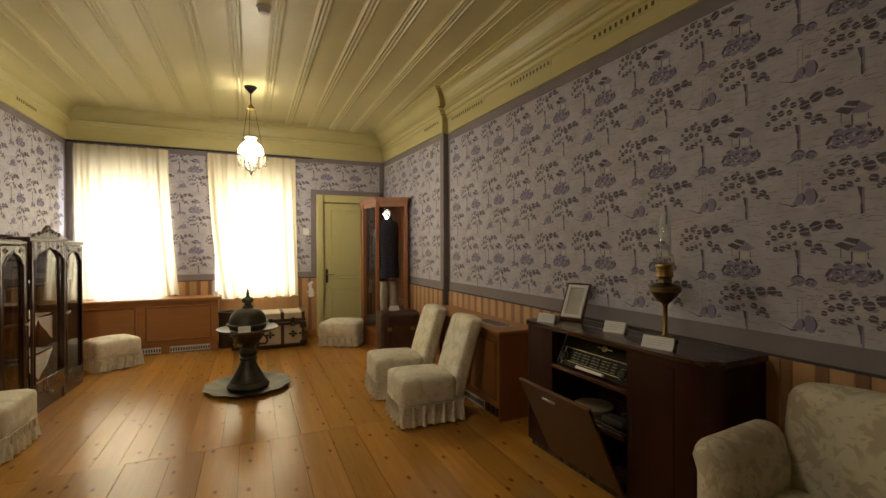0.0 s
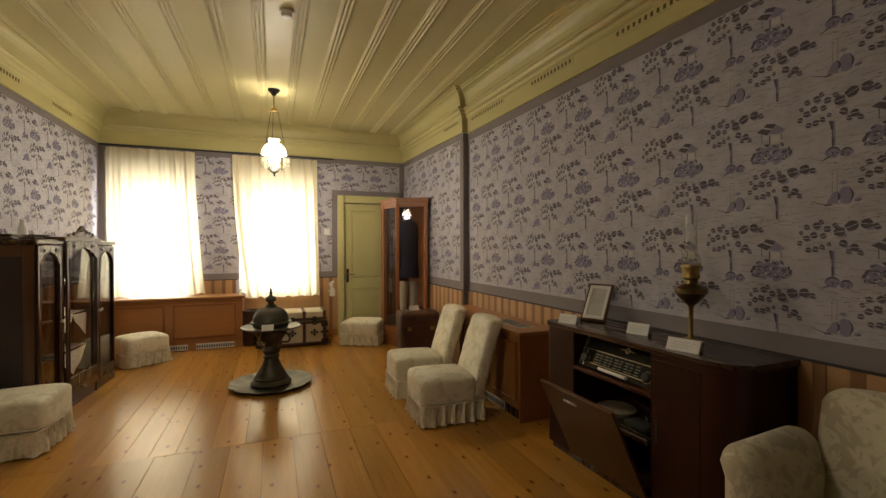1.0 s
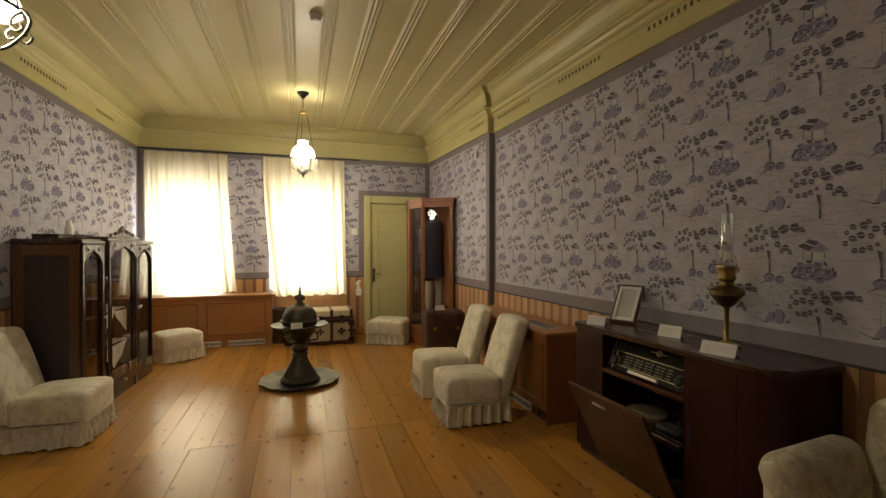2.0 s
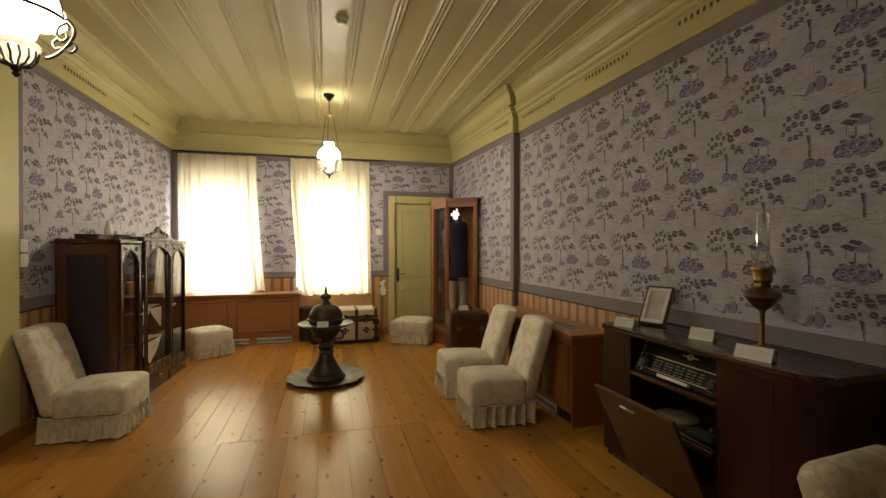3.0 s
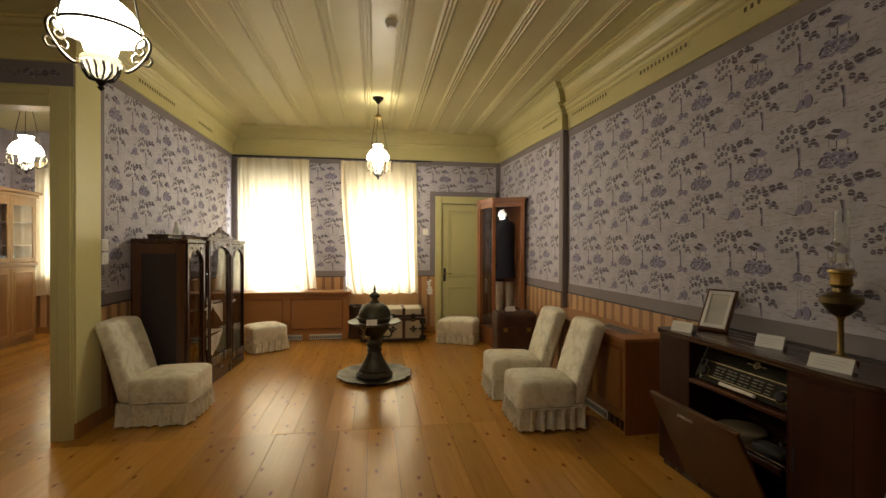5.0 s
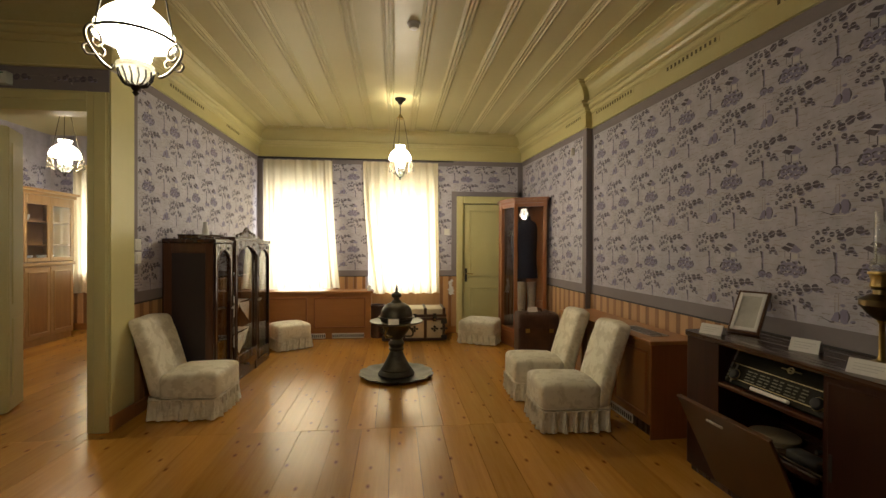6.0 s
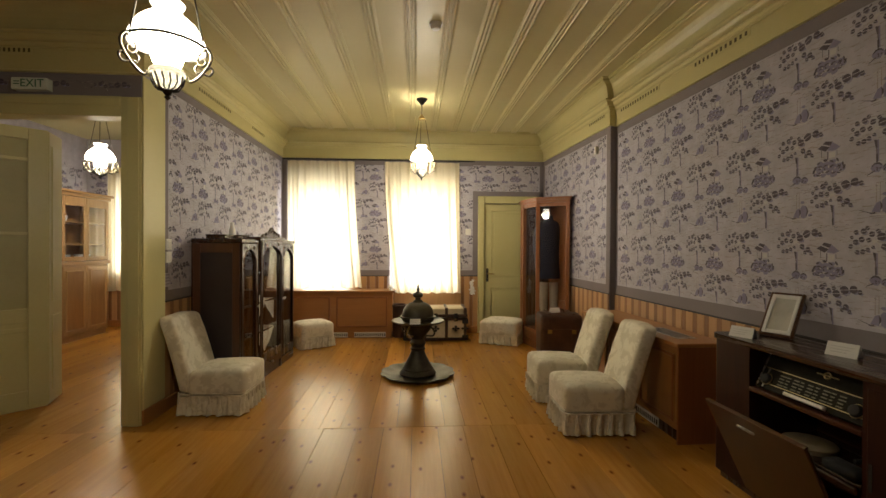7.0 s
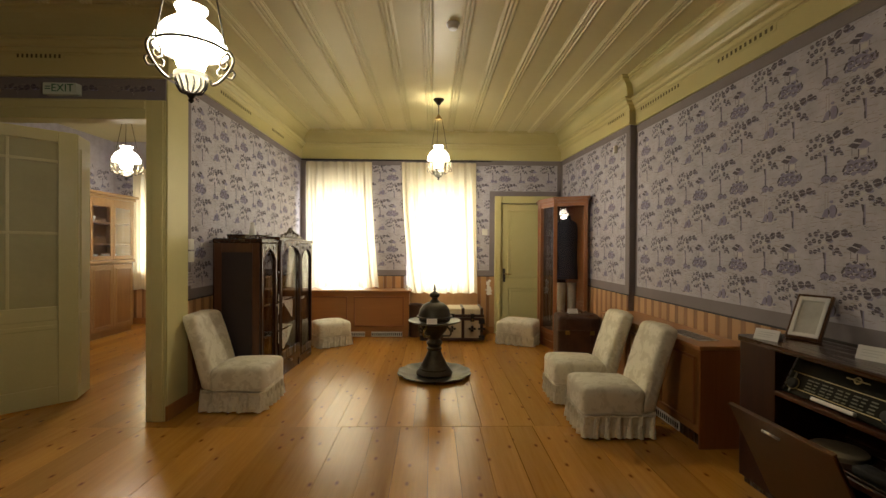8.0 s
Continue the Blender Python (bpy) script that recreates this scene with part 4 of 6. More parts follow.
for z0, z1 in ((0.12, 0.78), (0.9, 2.28)):
    boxpart("panel", (0.05, 0.25, -0.026, -0.016, z0, z1), DOORPAINT, fold, "", 0.006)
leaf_hinge = boxpart("hinge_post", (HX - 0.10, HX - 0.03, HY - 0.03, HY + 0.17, 0, 2.42), DOORPAINT, None, "", 0.004)
tagged(leaf_hinge, "cream-painted post that carries the open door leaf", "door post", kind="structure")

sgn = thing("exit_sign", pose(-2.94, DOORWALL - 0.052, 2.645), "small green and white exit sign fixed over the doorway", "sign")
SIGN = painted("sign_white", (0.55, 0.60, 0.50), (0.66, 0.70, 0.60), 0.4, 60, 6, 0.02)
GREEN = painted("sign_green", (0.03, 0.13, 0.06), (0.05, 0.18, 0.08), 0.5, 60, 6, 0.02)
boxpart("plate", (-0.13, 0.13, -0.012, 0.049, -0.045, 0.045), SIGN, sgn, "", 0.004)
cu = bpy.data.curves.new("lettering", "FONT")
cu.body, cu.size, cu.extrude, cu.align_x, cu.align_y = "=EXIT", 0.085, 0.001, "CENTER", "CENTER"
cu.materials.append(GREEN)
tx = new("lettering", cu)
tx.parent, tx.matrix_basis = sgn, pose(0, -0.0145, 0, 90, 0, 0)
sp = thing("wall_socket_pair", pose(LEFT, 3.94, 1.37, 0, 0, -90), "two square white light switches, one over the other", "light switch")
for z in (-0.055, 0.055):
    s_ = boxpart("switch", (-0.042, 0.042, 0.004, 0.016, z - 0.048, z + 0.048), PLASTIC, sp, "", 0.006, 2)
    boxpart("rocker", (-0.026, 0.026, 0.015, 0.021, z - 0.03, z + 0.03), PLASTIC, s_, "", 0.003)
nt_ = thing("notice", pose(LEFT, 3.92, 1.12, 0, 0, -90), "small printed paper notice stuck under the switches", "notice")
boxpart("sheet", (-0.05, 0.05, 0.004, 0.006, -0.06, 0.06), PAPER, nt_, "", 0.0)
for k in range(4):
    boxpart("line", (-0.04, 0.035 - 0.012 * (k % 2), 0.006, 0.0068, 0.04 - 0.026 * k, 0.046 - 0.026 * k), BORDER, nt_, "", 0.0)


# ---- upholstered seats ----
def rounded(bm, x0, x1, y0, y1, z0, z1, r, cuts=7, bend=None):
    """Soft box with rounded edges, fine enough to be bent; bend(x, y, z) gives the new place."""
    made = bmesh.ops.create_cube(bm, size=2.0)["verts"]
    edges = list({e for v in made for e in v.link_edges})
    bmesh.ops.subdivide_edges(bm, edges=edges, cuts=cuts, use_grid_fill=True)
    lo, hi = Vector((x0, y0, z0)), Vector((x1, y1, z1))
    mid, half = (lo + hi) / 2, (hi - lo) / 2
    for v in [v for v in bm.verts if v.tag is False]:
        p = Vector([mid[i] + half[i] * math.sin(v.co[i] * math.pi / 2) * 1.0 for i in range(3)])
        q = Vector([min(max(p[i], lo[i] + r), hi[i] - r) for i in range(3)])
        d = p - q
        if d.length > 1e-6:
            p = q + d.normalized() * min(r, d.length * 1.0 if d.length < r else r)
        v.co = Vector(bend(*p)) if bend else p
        v.tag = True


def pleated_skirt(name, w, d, z0, z1, t, corner=0.05, pitch=0.075, label="pleated skirt with tassel folds"):
    """Gathered valance round a seat."""
    hw, hd = w / 2, d / 2
    path = []
    for cx, cy, a0 in ((hw - corner, -hd + corner, -90), (hw - corner, hd - corner, 0), (-hw + corner, hd - corner, 90), (-hw + corner, -hd + corner, 180)):
        for k in range(7):
            a = radians(a0 + 15 * k)
            path.append((cx + corner * math.cos(a), cy + corner * math.sin(a), math.cos(a), math.sin(a)))
    path.append(path[0])
    s = 0.0
    fine = []
    for p, q in zip(path, path[1:]):
        ln_ = math.hypot(q[0] - p[0], q[1] - p[1])
        m_ = max(1, int(ln_ / 0.0085))
        for k in range(m_):
            f = k / m_
            fine.append((p[0] + (q[0] - p[0]) * f, p[1] + (q[1] - p[1]) * f, p[2] + (q[2] - p[2]) * f, p[3] + (q[3] - p[3]) * f, s + ln_ * f))
        s += ln_
    count = round(s / pitch)
    bm = bmesh.new()
    rows = []
    for j, f in enumerate((1.0, 0.86, 0.66, 0.45, 0.22, 0.0)):
        row = []
        spread = 0.07 + 0.17 * (1 - f)
        for x, y, nx, ny, u in fine:
            ph = (u / s * count) % 1.0 - 0.5
            wob = 0.12 * math.sin(u * 29.0)
            pleat = math.exp(-((ph + wob * 0.15) / spread) ** 4)
            gap = math.exp(-((abs(ph) - spread * 1.25) / 0.06) ** 2)
            out = (0.007 + 0.020 * (1 - f)) * pleat * (1 + wob) - 0.012 * gap * (0.35 + 0.65 * (1 - f)) + 0.002 * math.sin(u * 37)
            row.append(bm.verts.new((x + nx * out, y + ny * out, z0 + (z1 - z0) * f + (0.004 * math.sin(u * 53) + 0.004 * pleat if f == 0.0 else 0))))
        rows.append(row)
    k = len(fine)
    for a, b in zip(rows, rows[1:]):
        for i in range(k):
            bm.faces.new((a[i], a[(i + 1) % k], b[(i + 1) % k], b[i]))
    bm.faces.new(rows[0])
    sk = part(name, bm, CLOTH, t, label, 60)
    bm = bmesh.new()
    for lift, fat, wave in ((0.004, 0.006, 0.006), (0.020, 0.004, 0.0)):
        tube(bm, [(x + nx * 0.005, y + ny * 0.005, z1 + lift - wave * abs(math.sin(u / s * count * 3.1416))) for x, y, nx, ny, u in fine[::2]], fat, 6, True)
    part("gimp", bm, CLOTH, sk, "scalloped braid along the seat")
    for c_ in range(count):
        x, y, nx, ny, u = fine[min(int((c_ + 0.5) / count * len(fine)), len(fine) - 1)]
        bm = bmesh.new()
        lathe(bm, [(0.002, 0.0), (0.006, -0.006), (0.004, -0.012), (0.008, -0.045), (0.010, -0.06), (0.0, -0.06)], 8)
        part("tassel", bm, CLOTH, sk, "", 60, pose(x + nx * 0.014, y + ny * 0.014, z1 + 0.002))
    return sk


def slipper_chair(m, w, d, label):
    """Low armless chair; local -y is its front."""
    t = thing("slipper_chair", m, label, "chair", "cream slipper chairs")
    pleated_skirt("skirt", w, d, 0.012, 0.172, t, 0.05, 0.082)
    bm = bmesh.new()
    rounded(bm, -w / 2, w / 2, -d / 2 - 0.005, d / 2 - 0.08, 0.16, 0.372, 0.045, 9,
            lambda x, y, z: (x, y, z + (0.026 * (1 - (2 * x / w) ** 2) * (1 - ((y + 0.04) / (d / 2)) ** 2) if z > 0.33 else 0) + 0.004 * math.sin(17 * x + 9 * y)))
    part("seat", bm, CLOTH, t, "", 50)
    lean = 0.185

    def tilt(x, y, z):
        f = max(0.0, (z - 0.18) / 0.64)
        side = 1 - 0.05 * f ** 3
        return x * side, y + lean * f ** 1.15 + 0.012 * math.cos(6 * x), z - 0.015 * (2 * x / w) ** 2 * (f > 0.85) + 0.003 * math.sin(23 * x)

    bm = bmesh.new()
    rounded(bm, -w / 2 + 0.008, w / 2 - 0.008, d / 2 - 0.135, d / 2 - 0.01, 0.18, 0.825, 0.042, 11, tilt)
    part("backrest", bm, CLOTH, t, "", 50)
    for sx in (-1, 1):
        for sy in (-1, 1):
            x, y = sx * (w / 2 - 0.06), sy * (d / 2 - 0.06)
            boxpart("leg", (x - 0.018, x + 0.018, y - 0.018, y + 0.018, 0, 0.18), WALNUT, t, "", 0.004)
    return t


slipper_chair(pose(1.40, 3.43, 0, 0, 0, -91), 0.45, 0.55, "low armless cream damask chair, pleated skirt, before the heater cabinet")
slipper_chair(pose(1.39, 4.13, 0, 0, 0, -92), 0.45, 0.55, "low armless cream damask chair, pleated skirt, next to a case")
slipper_chair(pose(-1.685, 3.99, 0, 0, 0, 88), 0.50, 0.54, "low armless cream damask chair, pleated skirt, beside the glazed cabinet")


def ottoman(m, w, d, h, label):
    t = thing("ottoman", m, label, "ottoman", "cream ottomans")
    pleated_skirt("skirt", w, d, 0.01, 0.15, t, 0.045, 0.085)
    bm = bmesh.new()
    rounded(bm, -w / 2, w / 2, -d / 2, d / 2, 0.135, h - 0.02, 0.045, 8,
            lambda x, y, z: (x, y, z + (0.03 * (1 - (2 * x / w) ** 2) * (1 - (2 * y / d) ** 2) if z > h - 0.1 else 0)))
    part("cushion", bm, CLOTH, t, "", 50)
    for sx in (-1, 1):
        for sy in (-1, 1):
            x, y = sx * (w / 2 - 0.05), sy * (d / 2 - 0.05)
            boxpart("leg", (x - 0.015, x + 0.015, y - 0.015, y + 0.015, 0, 0.15), WALNUT, t, "", 0.003)
    return t


ottoman(pose(-1.45, 6.34, 0, 0, 0, 33), 0.47, 0.42, 0.365, "square cream damask ottoman with a skirt, before the window seat")
ottoman(pose(1.30, 6.50, 0, 0, 0, -28), 0.56, 0.52, 0.355, "square cream damask ottoman with a skirt, before the painted door")

# armchair
ac = thing("armchair", pose(2.02, 0.79, 0, 0, 0, -88), "cream damask armchair with rolled arms against the panelled wall", "chair")
bm = bmesh.new()
rounded(bm, -0.29, 0.29, -0.36, 0.10, 0.14, 0.44, 0.06, 9)
part("seat", bm, CLOTH_BIG, ac, "", 50)
bm = bmesh.new()
rounded(bm, -0.34, 0.34, 0.06, 0.24, 0.14, 0.86, 0.07, 11, lambda x, y, z: (x * (1 - 0.04 * z), y + 0.10 * max(0, z - 0.3), z - 0.03 * (x / 0.34) ** 2 * (z > 0.7)))
part("backrest", bm, CLOTH_BIG, ac, "", 50)
for s in (-1, 1):
    bm = bmesh.new()
    rounded(bm, s * 0.345 - 0.075, s * 0.345 + 0.075, -0.34, 0.14, 0.12, 0.665, 0.08, 11,
            lambda x, y, z: (x + s * 0.02 * (z > 0.55), y, z + 0.015 * math.sin(3 * y)))
    part("arm", bm, CLOTH_BIG, ac, "rolled upholstered arm", 50)
for s in (-1, 1):
    for y in (-0.3, 0.2):
        boxpart("leg", (s * 0.33 - 0.025, s * 0.33 + 0.025, y - 0.025, y + 0.025, 0, 0.15), WALNUT, ac, "", 0.005)

# ---- bronze brazier on its tray ----
br = thing("brazier", pose(0.03, 4.87, 0), "dark bronze brazier with a domed lid standing on a scalloped tray", "brazier")
TURN = 48
PEWTER = painted("dull_pewter", (0.06, 0.057, 0.048), (0.15, 0.145, 0.125), 0.46, 60, 9, 0.4, 0.8)


def scallop(a, z):
    return 1 + 0.075 * abs(math.sin(6 * a)) ** 0.7


bm = bmesh.new()
lathe(bm, [(0.05, 0.012), (0.10, 0.004), (0.29, 0.006), (0.335, 0.022), (0.365, 0.036), (0.385, 0.038), (0.38, 0.028), (0.35, 0.010), (0.30, 0.0), (0.05, 0.0)][::-1], 72, squash=lambda a, z: scallop(a, z) if z > 0.015 else 1)
part("tray", bm, BRONZE, br, "scalloped bronze floor tray", 40)
bm = bmesh.new()
lathe(bm, [(0.02, 0.012), (0.195, 0.012), (0.20, 0.03), (0.185, 0.05), (0.165, 0.07), (0.168, 0.08), (0.15, 0.10), (0.125, 0.15), (0.098, 0.20), (0.078, 0.25), (0.07, 0.275), (0.082, 0.285), (0.085, 0.30), (0.07, 0.315),
           (0.085, 0.34), (0.088, 0.36), (0.07, 0.385), (0.062, 0.40), (0.08, 0.43), (0.115, 0.47), (0.145, 0.51), (0.16, 0.55), (0.162, 0.58), (0.05, 0.585)], TURN)
part("stem", bm, BRONZE, br, "", 35)
bm = bmesh.new()
lathe(bm, [(0.14, 0.572), (0.20, 0.580), (0.255, 0.592), (0.285, 0.606), (0.292, 0.603), (0.288, 0.596), (0.25, 0.578), (0.20, 0.568), (0.14, 0.562)], 64)
part("rim", bm, PEWTER, br, "slightly paler bowl rim", 35)
bm = bmesh.new()
lathe(bm, [(0.14, 0.585), (0.172, 0.60), (0.178, 0.63), (0.20, 0.64), (0.20, 0.65), (0.178, 0.655), (0.172, 0.69), (0.160, 0.73), (0.135, 0.765), (0.10, 0.79), (0.06, 0.803), (0.05, 0.82), (0.032, 0.835),
           (0.03, 0.85), (0.05, 0.862), (0.058, 0.88), (0.05, 0.90), (0.03, 0.91), (0.016, 0.92), (0.012, 0.935), (0.019, 0.945), (0.012, 0.957), (0.008, 0.965), (0.015, 0.975), (0.006, 0.985), (0.004, 1.005), (0.0, 1.01)], TURN)
part("lid", bm, BRONZE, br, "domed lid with a finial", 35)
for k in range(4):
    a = math.pi / 4 + math.pi / 2 * k + 0.2
    bm = bmesh.new()
    tube(bm, [((0.16 + 0.055 * math.sin(f * math.pi)) * math.cos(a), (0.16 + 0.055 * math.sin(f * math.pi)) * math.sin(a), 0.55 - 0.13 * f) if f < 0.85 else
              (0.10 * math.cos(a), 0.10 * math.sin(a), 0.44) for f in [j / 9 for j in range(10)]], 0.010, 8)
    part("handle", bm, BRASS if k == 2 else BRONZE, br, "", 50)


CARD_PRINT = painted("pale_grey_print", (0.50, 0.49, 0.47), (0.58, 0.57, 0.55), 0.7, 60, 6, 0.02)


def label_card(m, w=0.12, h=0.055, label="white folded label card with grey lines of print"):
    t = thing("label_card", m, label, "card", "exhibit labels")
    bm = bmesh.new()
    extrude(bm, [(-0.03, 0), (0.0, h), (0.03, 0), (0.027, 0), (0.0, h - 0.004), (-0.027, 0)], -w / 2, w / 2, "x")
    part("card", bm, WHITE, t)
    for k in range(3):
        f = 0.70 - 0.2 * k
        bm = bmesh.new()
        box(bm, -w * 0.36, w * (0.36 - 0.1 * k), -0.0005, 0.0005, -0.0011, 0.0011)
        part("line", bm, CARD_PRINT, t, "", None, pose(0, -0.03 * (1 - f) - 0.0008, h * f, -28.6, 0, 0))
    return t


label_card(pose(0.0, 4.62, 0.603, 0, 0, 0), 0.11)

# ---- hanging lamps ----
def hanging_lamp(m, drop, size, label, opal=None, low=1.0):
    """Paraffin-style pendant: origin at the ceiling; drop: to the tip of the finial; size: the shade's radius."""
    t = thing("hanging_lamp", m, label, "lamp", "hanging oil lamps")
    R = size
    opal, flame = OPAL, opal or FLAME
    bm = bmesh.new()
    lathe(bm, [(0.004, -0.075), (0.02, -0.07), (0.035, -0.045), (0.062, -0.02), (0.07, -0.004), (0.07, 0.0)], 24)
    part("canopy", bm, IRON, t, "dark turned ceiling rose", 40)
    zt = -drop
    top = zt + (1.85 * low + 1.6) * R
    hub = min(top + 0.33, -0.17)
    bm = bmesh.new()
    tube(bm, [(0, 0, -0.07), (0, 0, hub)], 0.006, 8)
    part("rod", bm, IRON, t)
    bm = bmesh.new()
    lathe(bm, [(0.045, hub - 0.05), (0.05, hub - 0.045), (0.035, hub - 0.02), (0.018, hub), (0.008, hub + 0.02)], 20)
    part("crown", bm, BRASS, t, "", 40)
    zr = zt + 1.85 * R * low
    # shade
    prof = [(1.0, 0), (1.0, 0.05), (0.97, 0.22), (0.88, 0.45), (0.74, 0.66), (0.56, 0.82), (0.42, 0.93), (0.36, 1.02), (0.37, 1.10), (0.44, 1.22), (0.45, 1.26), (0.41, 1.26), (0.33, 1.10), (0.32, 1.0), (0.5, 0.80), (0.70, 0.62), (0.84, 0.42), (0.93, 0.2), (0.96, 0.0)]
    bm = bmesh.new()
    lathe(bm, [(a * R, zr + b * R) for a, b in prof][:11], 40, caps=False)
    part("shade", bm, opal, t, "glowing white opal glass shade", 50)
    bm = bmesh.new()
    tube(bm, [(1.02 * R * math.cos(a), 1.02 * R * math.sin(a), zr) for a in [6.283 * k / 40 for k in range(40)]], 0.045 * R, 8, True)
    part("ring", bm, IRON, t, "dark metal shade ring", 50)
    # glowing chimney glass under the shade, oil font and basket
    bm = bmesh.new()
    lathe(bm, [(0.28 * R, zr - 0.70 * R * low), (0.37 * R, zr - 0.58 * R * low), (0.42 * R, zr - 0.38 * R * low), (0.36 * R, zr - 0.14 * R * low), (0.22 * R, zr + 0.1 * R), (0.2 * R, zr + 0.4 * R)], 24)
    part("chimney", bm, flame, t, "lit glass chimney", 50)
    bm = bmesh.new()
    lathe(bm, [(0.10 * R, zr - 1.42 * R * low), (0.26 * R, zr - 1.34 * R * low), (0.35 * R, zr - 1.18 * R * low), (0.42 * R, zr - 1.04 * R * low), (0.48 * R, zr - 0.98 * R * low), (0.47 * R, zr - 0.84 * R * low), (0.36 * R, zr - 0.74 * R * low), (0.24 * R, zr - 0.70 * R * low)], 32)
    part("font", bm, FONT, t, "white opal oil font", 40)
    for k in range(14):
        a = 6.283 * k / 14
        bm = bmesh.new()
        tube(bm, [(0.44 * R * math.cos(a), 0.44 * R * math.sin(a), zr - 1.04 * R * low), (0.40 * R * math.cos(a + 0.1), 0.40 * R * math.sin(a + 0.1), zr - 1.26 * R * low), (0.28 * R * math.cos(a), 0.3 * R * math.sin(a), zr - 1.46 * R * low), (0.08 * R * math.cos(a), 0.08 * R * math.sin(a), zr - 1.54 * R * low)], 0.024 * R, 6)
        part("basket_rib", bm, IRON, t)
    bm = bmesh.new()
    lathe(bm, [(0.0, zr - 1.85 * R * low), (0.05 * R, zr - 1.8 * R * low), (0.09 * R, zr - 1.74 * R * low), (0.05 * R, zr - 1.68 * R * low), (0.1 * R, zr - 1.62 * R * low), (0.14 * R, zr - 1.54 * R * low), (0.12 * R, zr - 1.5 * R * low)], 20)
    part("finial", bm, IRON, t, "", 40)
    for k in range(3):
        a = 6.283 * k / 3 + 0.35
        c, s = math.cos(a), math.sin(a)

        def at(r, z):
            return (r * R * c, r * R * s, zr + z * R * (low if z < 0 else 1))
        bm = bmesh.new()
        tube(bm, flowing([at(1.0, 0.02), at(1.16, -0.08), at(1.26, -0.32), at(1.2, -0.6), at(1.02, -0.9), at(0.82, -1.12), at(0.64, -1.2), at(0.58, -1.05)]), 0.042 * R, 8)
        tube(bm, flowing([at(1.02, -0.9), at(1.2, -0.98), at(1.3, -0.82), at(1.22, -0.7), at(1.12, -0.78)]), 0.035 * R, 6)
        tube(bm, flowing([at(1.1, -0.1), at(0.92, -0.25), at(0.86, -0.5), at(0.98, -0.66), at(1.1, -0.55), at(1.05, -0.42), at(0.97, -0.46)]), 0.035 * R, 6)
        tube(bm, flowing([at(0.9, -0.6), at(0.8, -0.72), at(0.84, -0.9), at(0.95, -0.86)]), 0.03 * R, 6)
        part("scroll_arm", bm, BRONZE, t, "scrolled metal arm", 50)
        bm = bmesh.new()
        tube(bm, [at(1.03, 0.0), (0.045 * c, 0.045 * s, hub - 0.03)], 0.0035, 6)
        part("chain", bm, BRONZE, t)
    return t


hanging_lamp(pose(0.070, 5.54, CEIL - 0.002), 1.021, 0.140, "oil-style hanging lamp with a lit opal globe over the brazier", FLAME_FAR)
hanging_lamp(pose(-0.975, 1.80, CEIL - 0.016, 0, 0, 99), 1.265, 0.134, "ornate hanging lamp with a lit opal dome and scrolled arms", None, 0.86)
hanging_lamp(pose(-3.83, 5.6, CEIL - 0.022, 0, 0, 40), 1.03, 0.155, "ornate lit hanging lamp in the next room", FLAME_FAR, 0.8)

sd = thing("smoke_detector", pose(0.161, 3.66, CEIL - 0.001), "round white ceiling smoke detector", "smoke detector")
bm = bmesh.new()
lathe(bm, [(0.052, -0.014), (0.055, -0.010), (0.055, 0.0)], 28)
part("base", bm, PLASTIC, sd, "", 40)
bm = bmesh.new()
lathe(bm, [(0.015, -0.05), (0.034, -0.046), (0.04, -0.034), (0.04, -0.022), (0.046, -0.014)], 28)
part("head", bm, PLASTIC, sd, "", 40)

# ---- iron-bound trunk under the window ----
tr = thing("trunk", pose(0.305, 6.80, 0), "canvas-covered travel trunk with dark wooden bands and iron corners", "trunk")
boxpart("body", (-0.465, 0.465, -0.23, 0.22, 0.03, 0.355), CANVAS, tr, "pale canvas-covered body", 0.012, 2)
boxpart("lid", (-0.47, 0.47, -0.235, 0.225, 0.36, 0.49), CANVAS, tr, "pale canvas-covered lid", 0.02, 3)
for x in (-0.44, -0.16, 0.16, 0.44):
    boxpart("band", (x - 0.022, x + 0.022, -0.246, 0.228, 0.02, 0.352), LEATHER, tr, "dark wooden band", 0.004)
    boxpart("band", (x - 0.022, x + 0.022, -0.25, 0.232, 0.363, 0.499), LEATHER, tr, "dark wooden band", 0.006)
for z in (0.035, 0.335, 0.385):
    boxpart("rail", (-0.475, 0.475, -0.252, -0.236, z - 0.02, z + 0.02), LEATHER, tr, "dark edging rail", 0.003)
for x in (-0.30, 0.0, 0.30):
    b_ = boxpart("latch", (x - 0.028, x + 0.028, -0.262, -0.25, 0.30, 0.42), IRON, tr, "black iron latch", 0.005)
    bm = bmesh.new()
    lathe(bm, [(0.012, 0), (0.014, 0.006), (0.006, 0.012)], 12)
    part("stud", bm, BRASS, b_, "", 40, pose(x, -0.262, 0.33, 90, 0, 0))
for x in (-0.30, 0.0, 0.30, -0.44, 0.44):
    bm = bmesh.new()
    for q in range(4):
        a = q * math.pi / 2
        extrude(bm, [(x, 0.19), (x + 0.045 * math.cos(a - 0.5), 0.19 + 0.035 * math.sin(a - 0.5)), (x + 0.06 * math.cos(a), 0.19 + 0.05 * math.sin(a)), (x + 0.045 * math.cos(a + 0.5), 0.19 + 0.035 * math.sin(a + 0.5))], -0.2505 - 0.0008 * q, -0.229, "y")
    part("strap_iron", bm, IRON, tr, "black iron cross-shaped mount")
for sx in (-1, 1):
    for z in (0.06, 0.30):
        boxpart("corner_iron", (sx * 0.44 - 0.045, sx * 0.44 + 0.045, -0.256, -0.24, z - 0.035, z + 0.035), IRON, tr, "", 0.006)
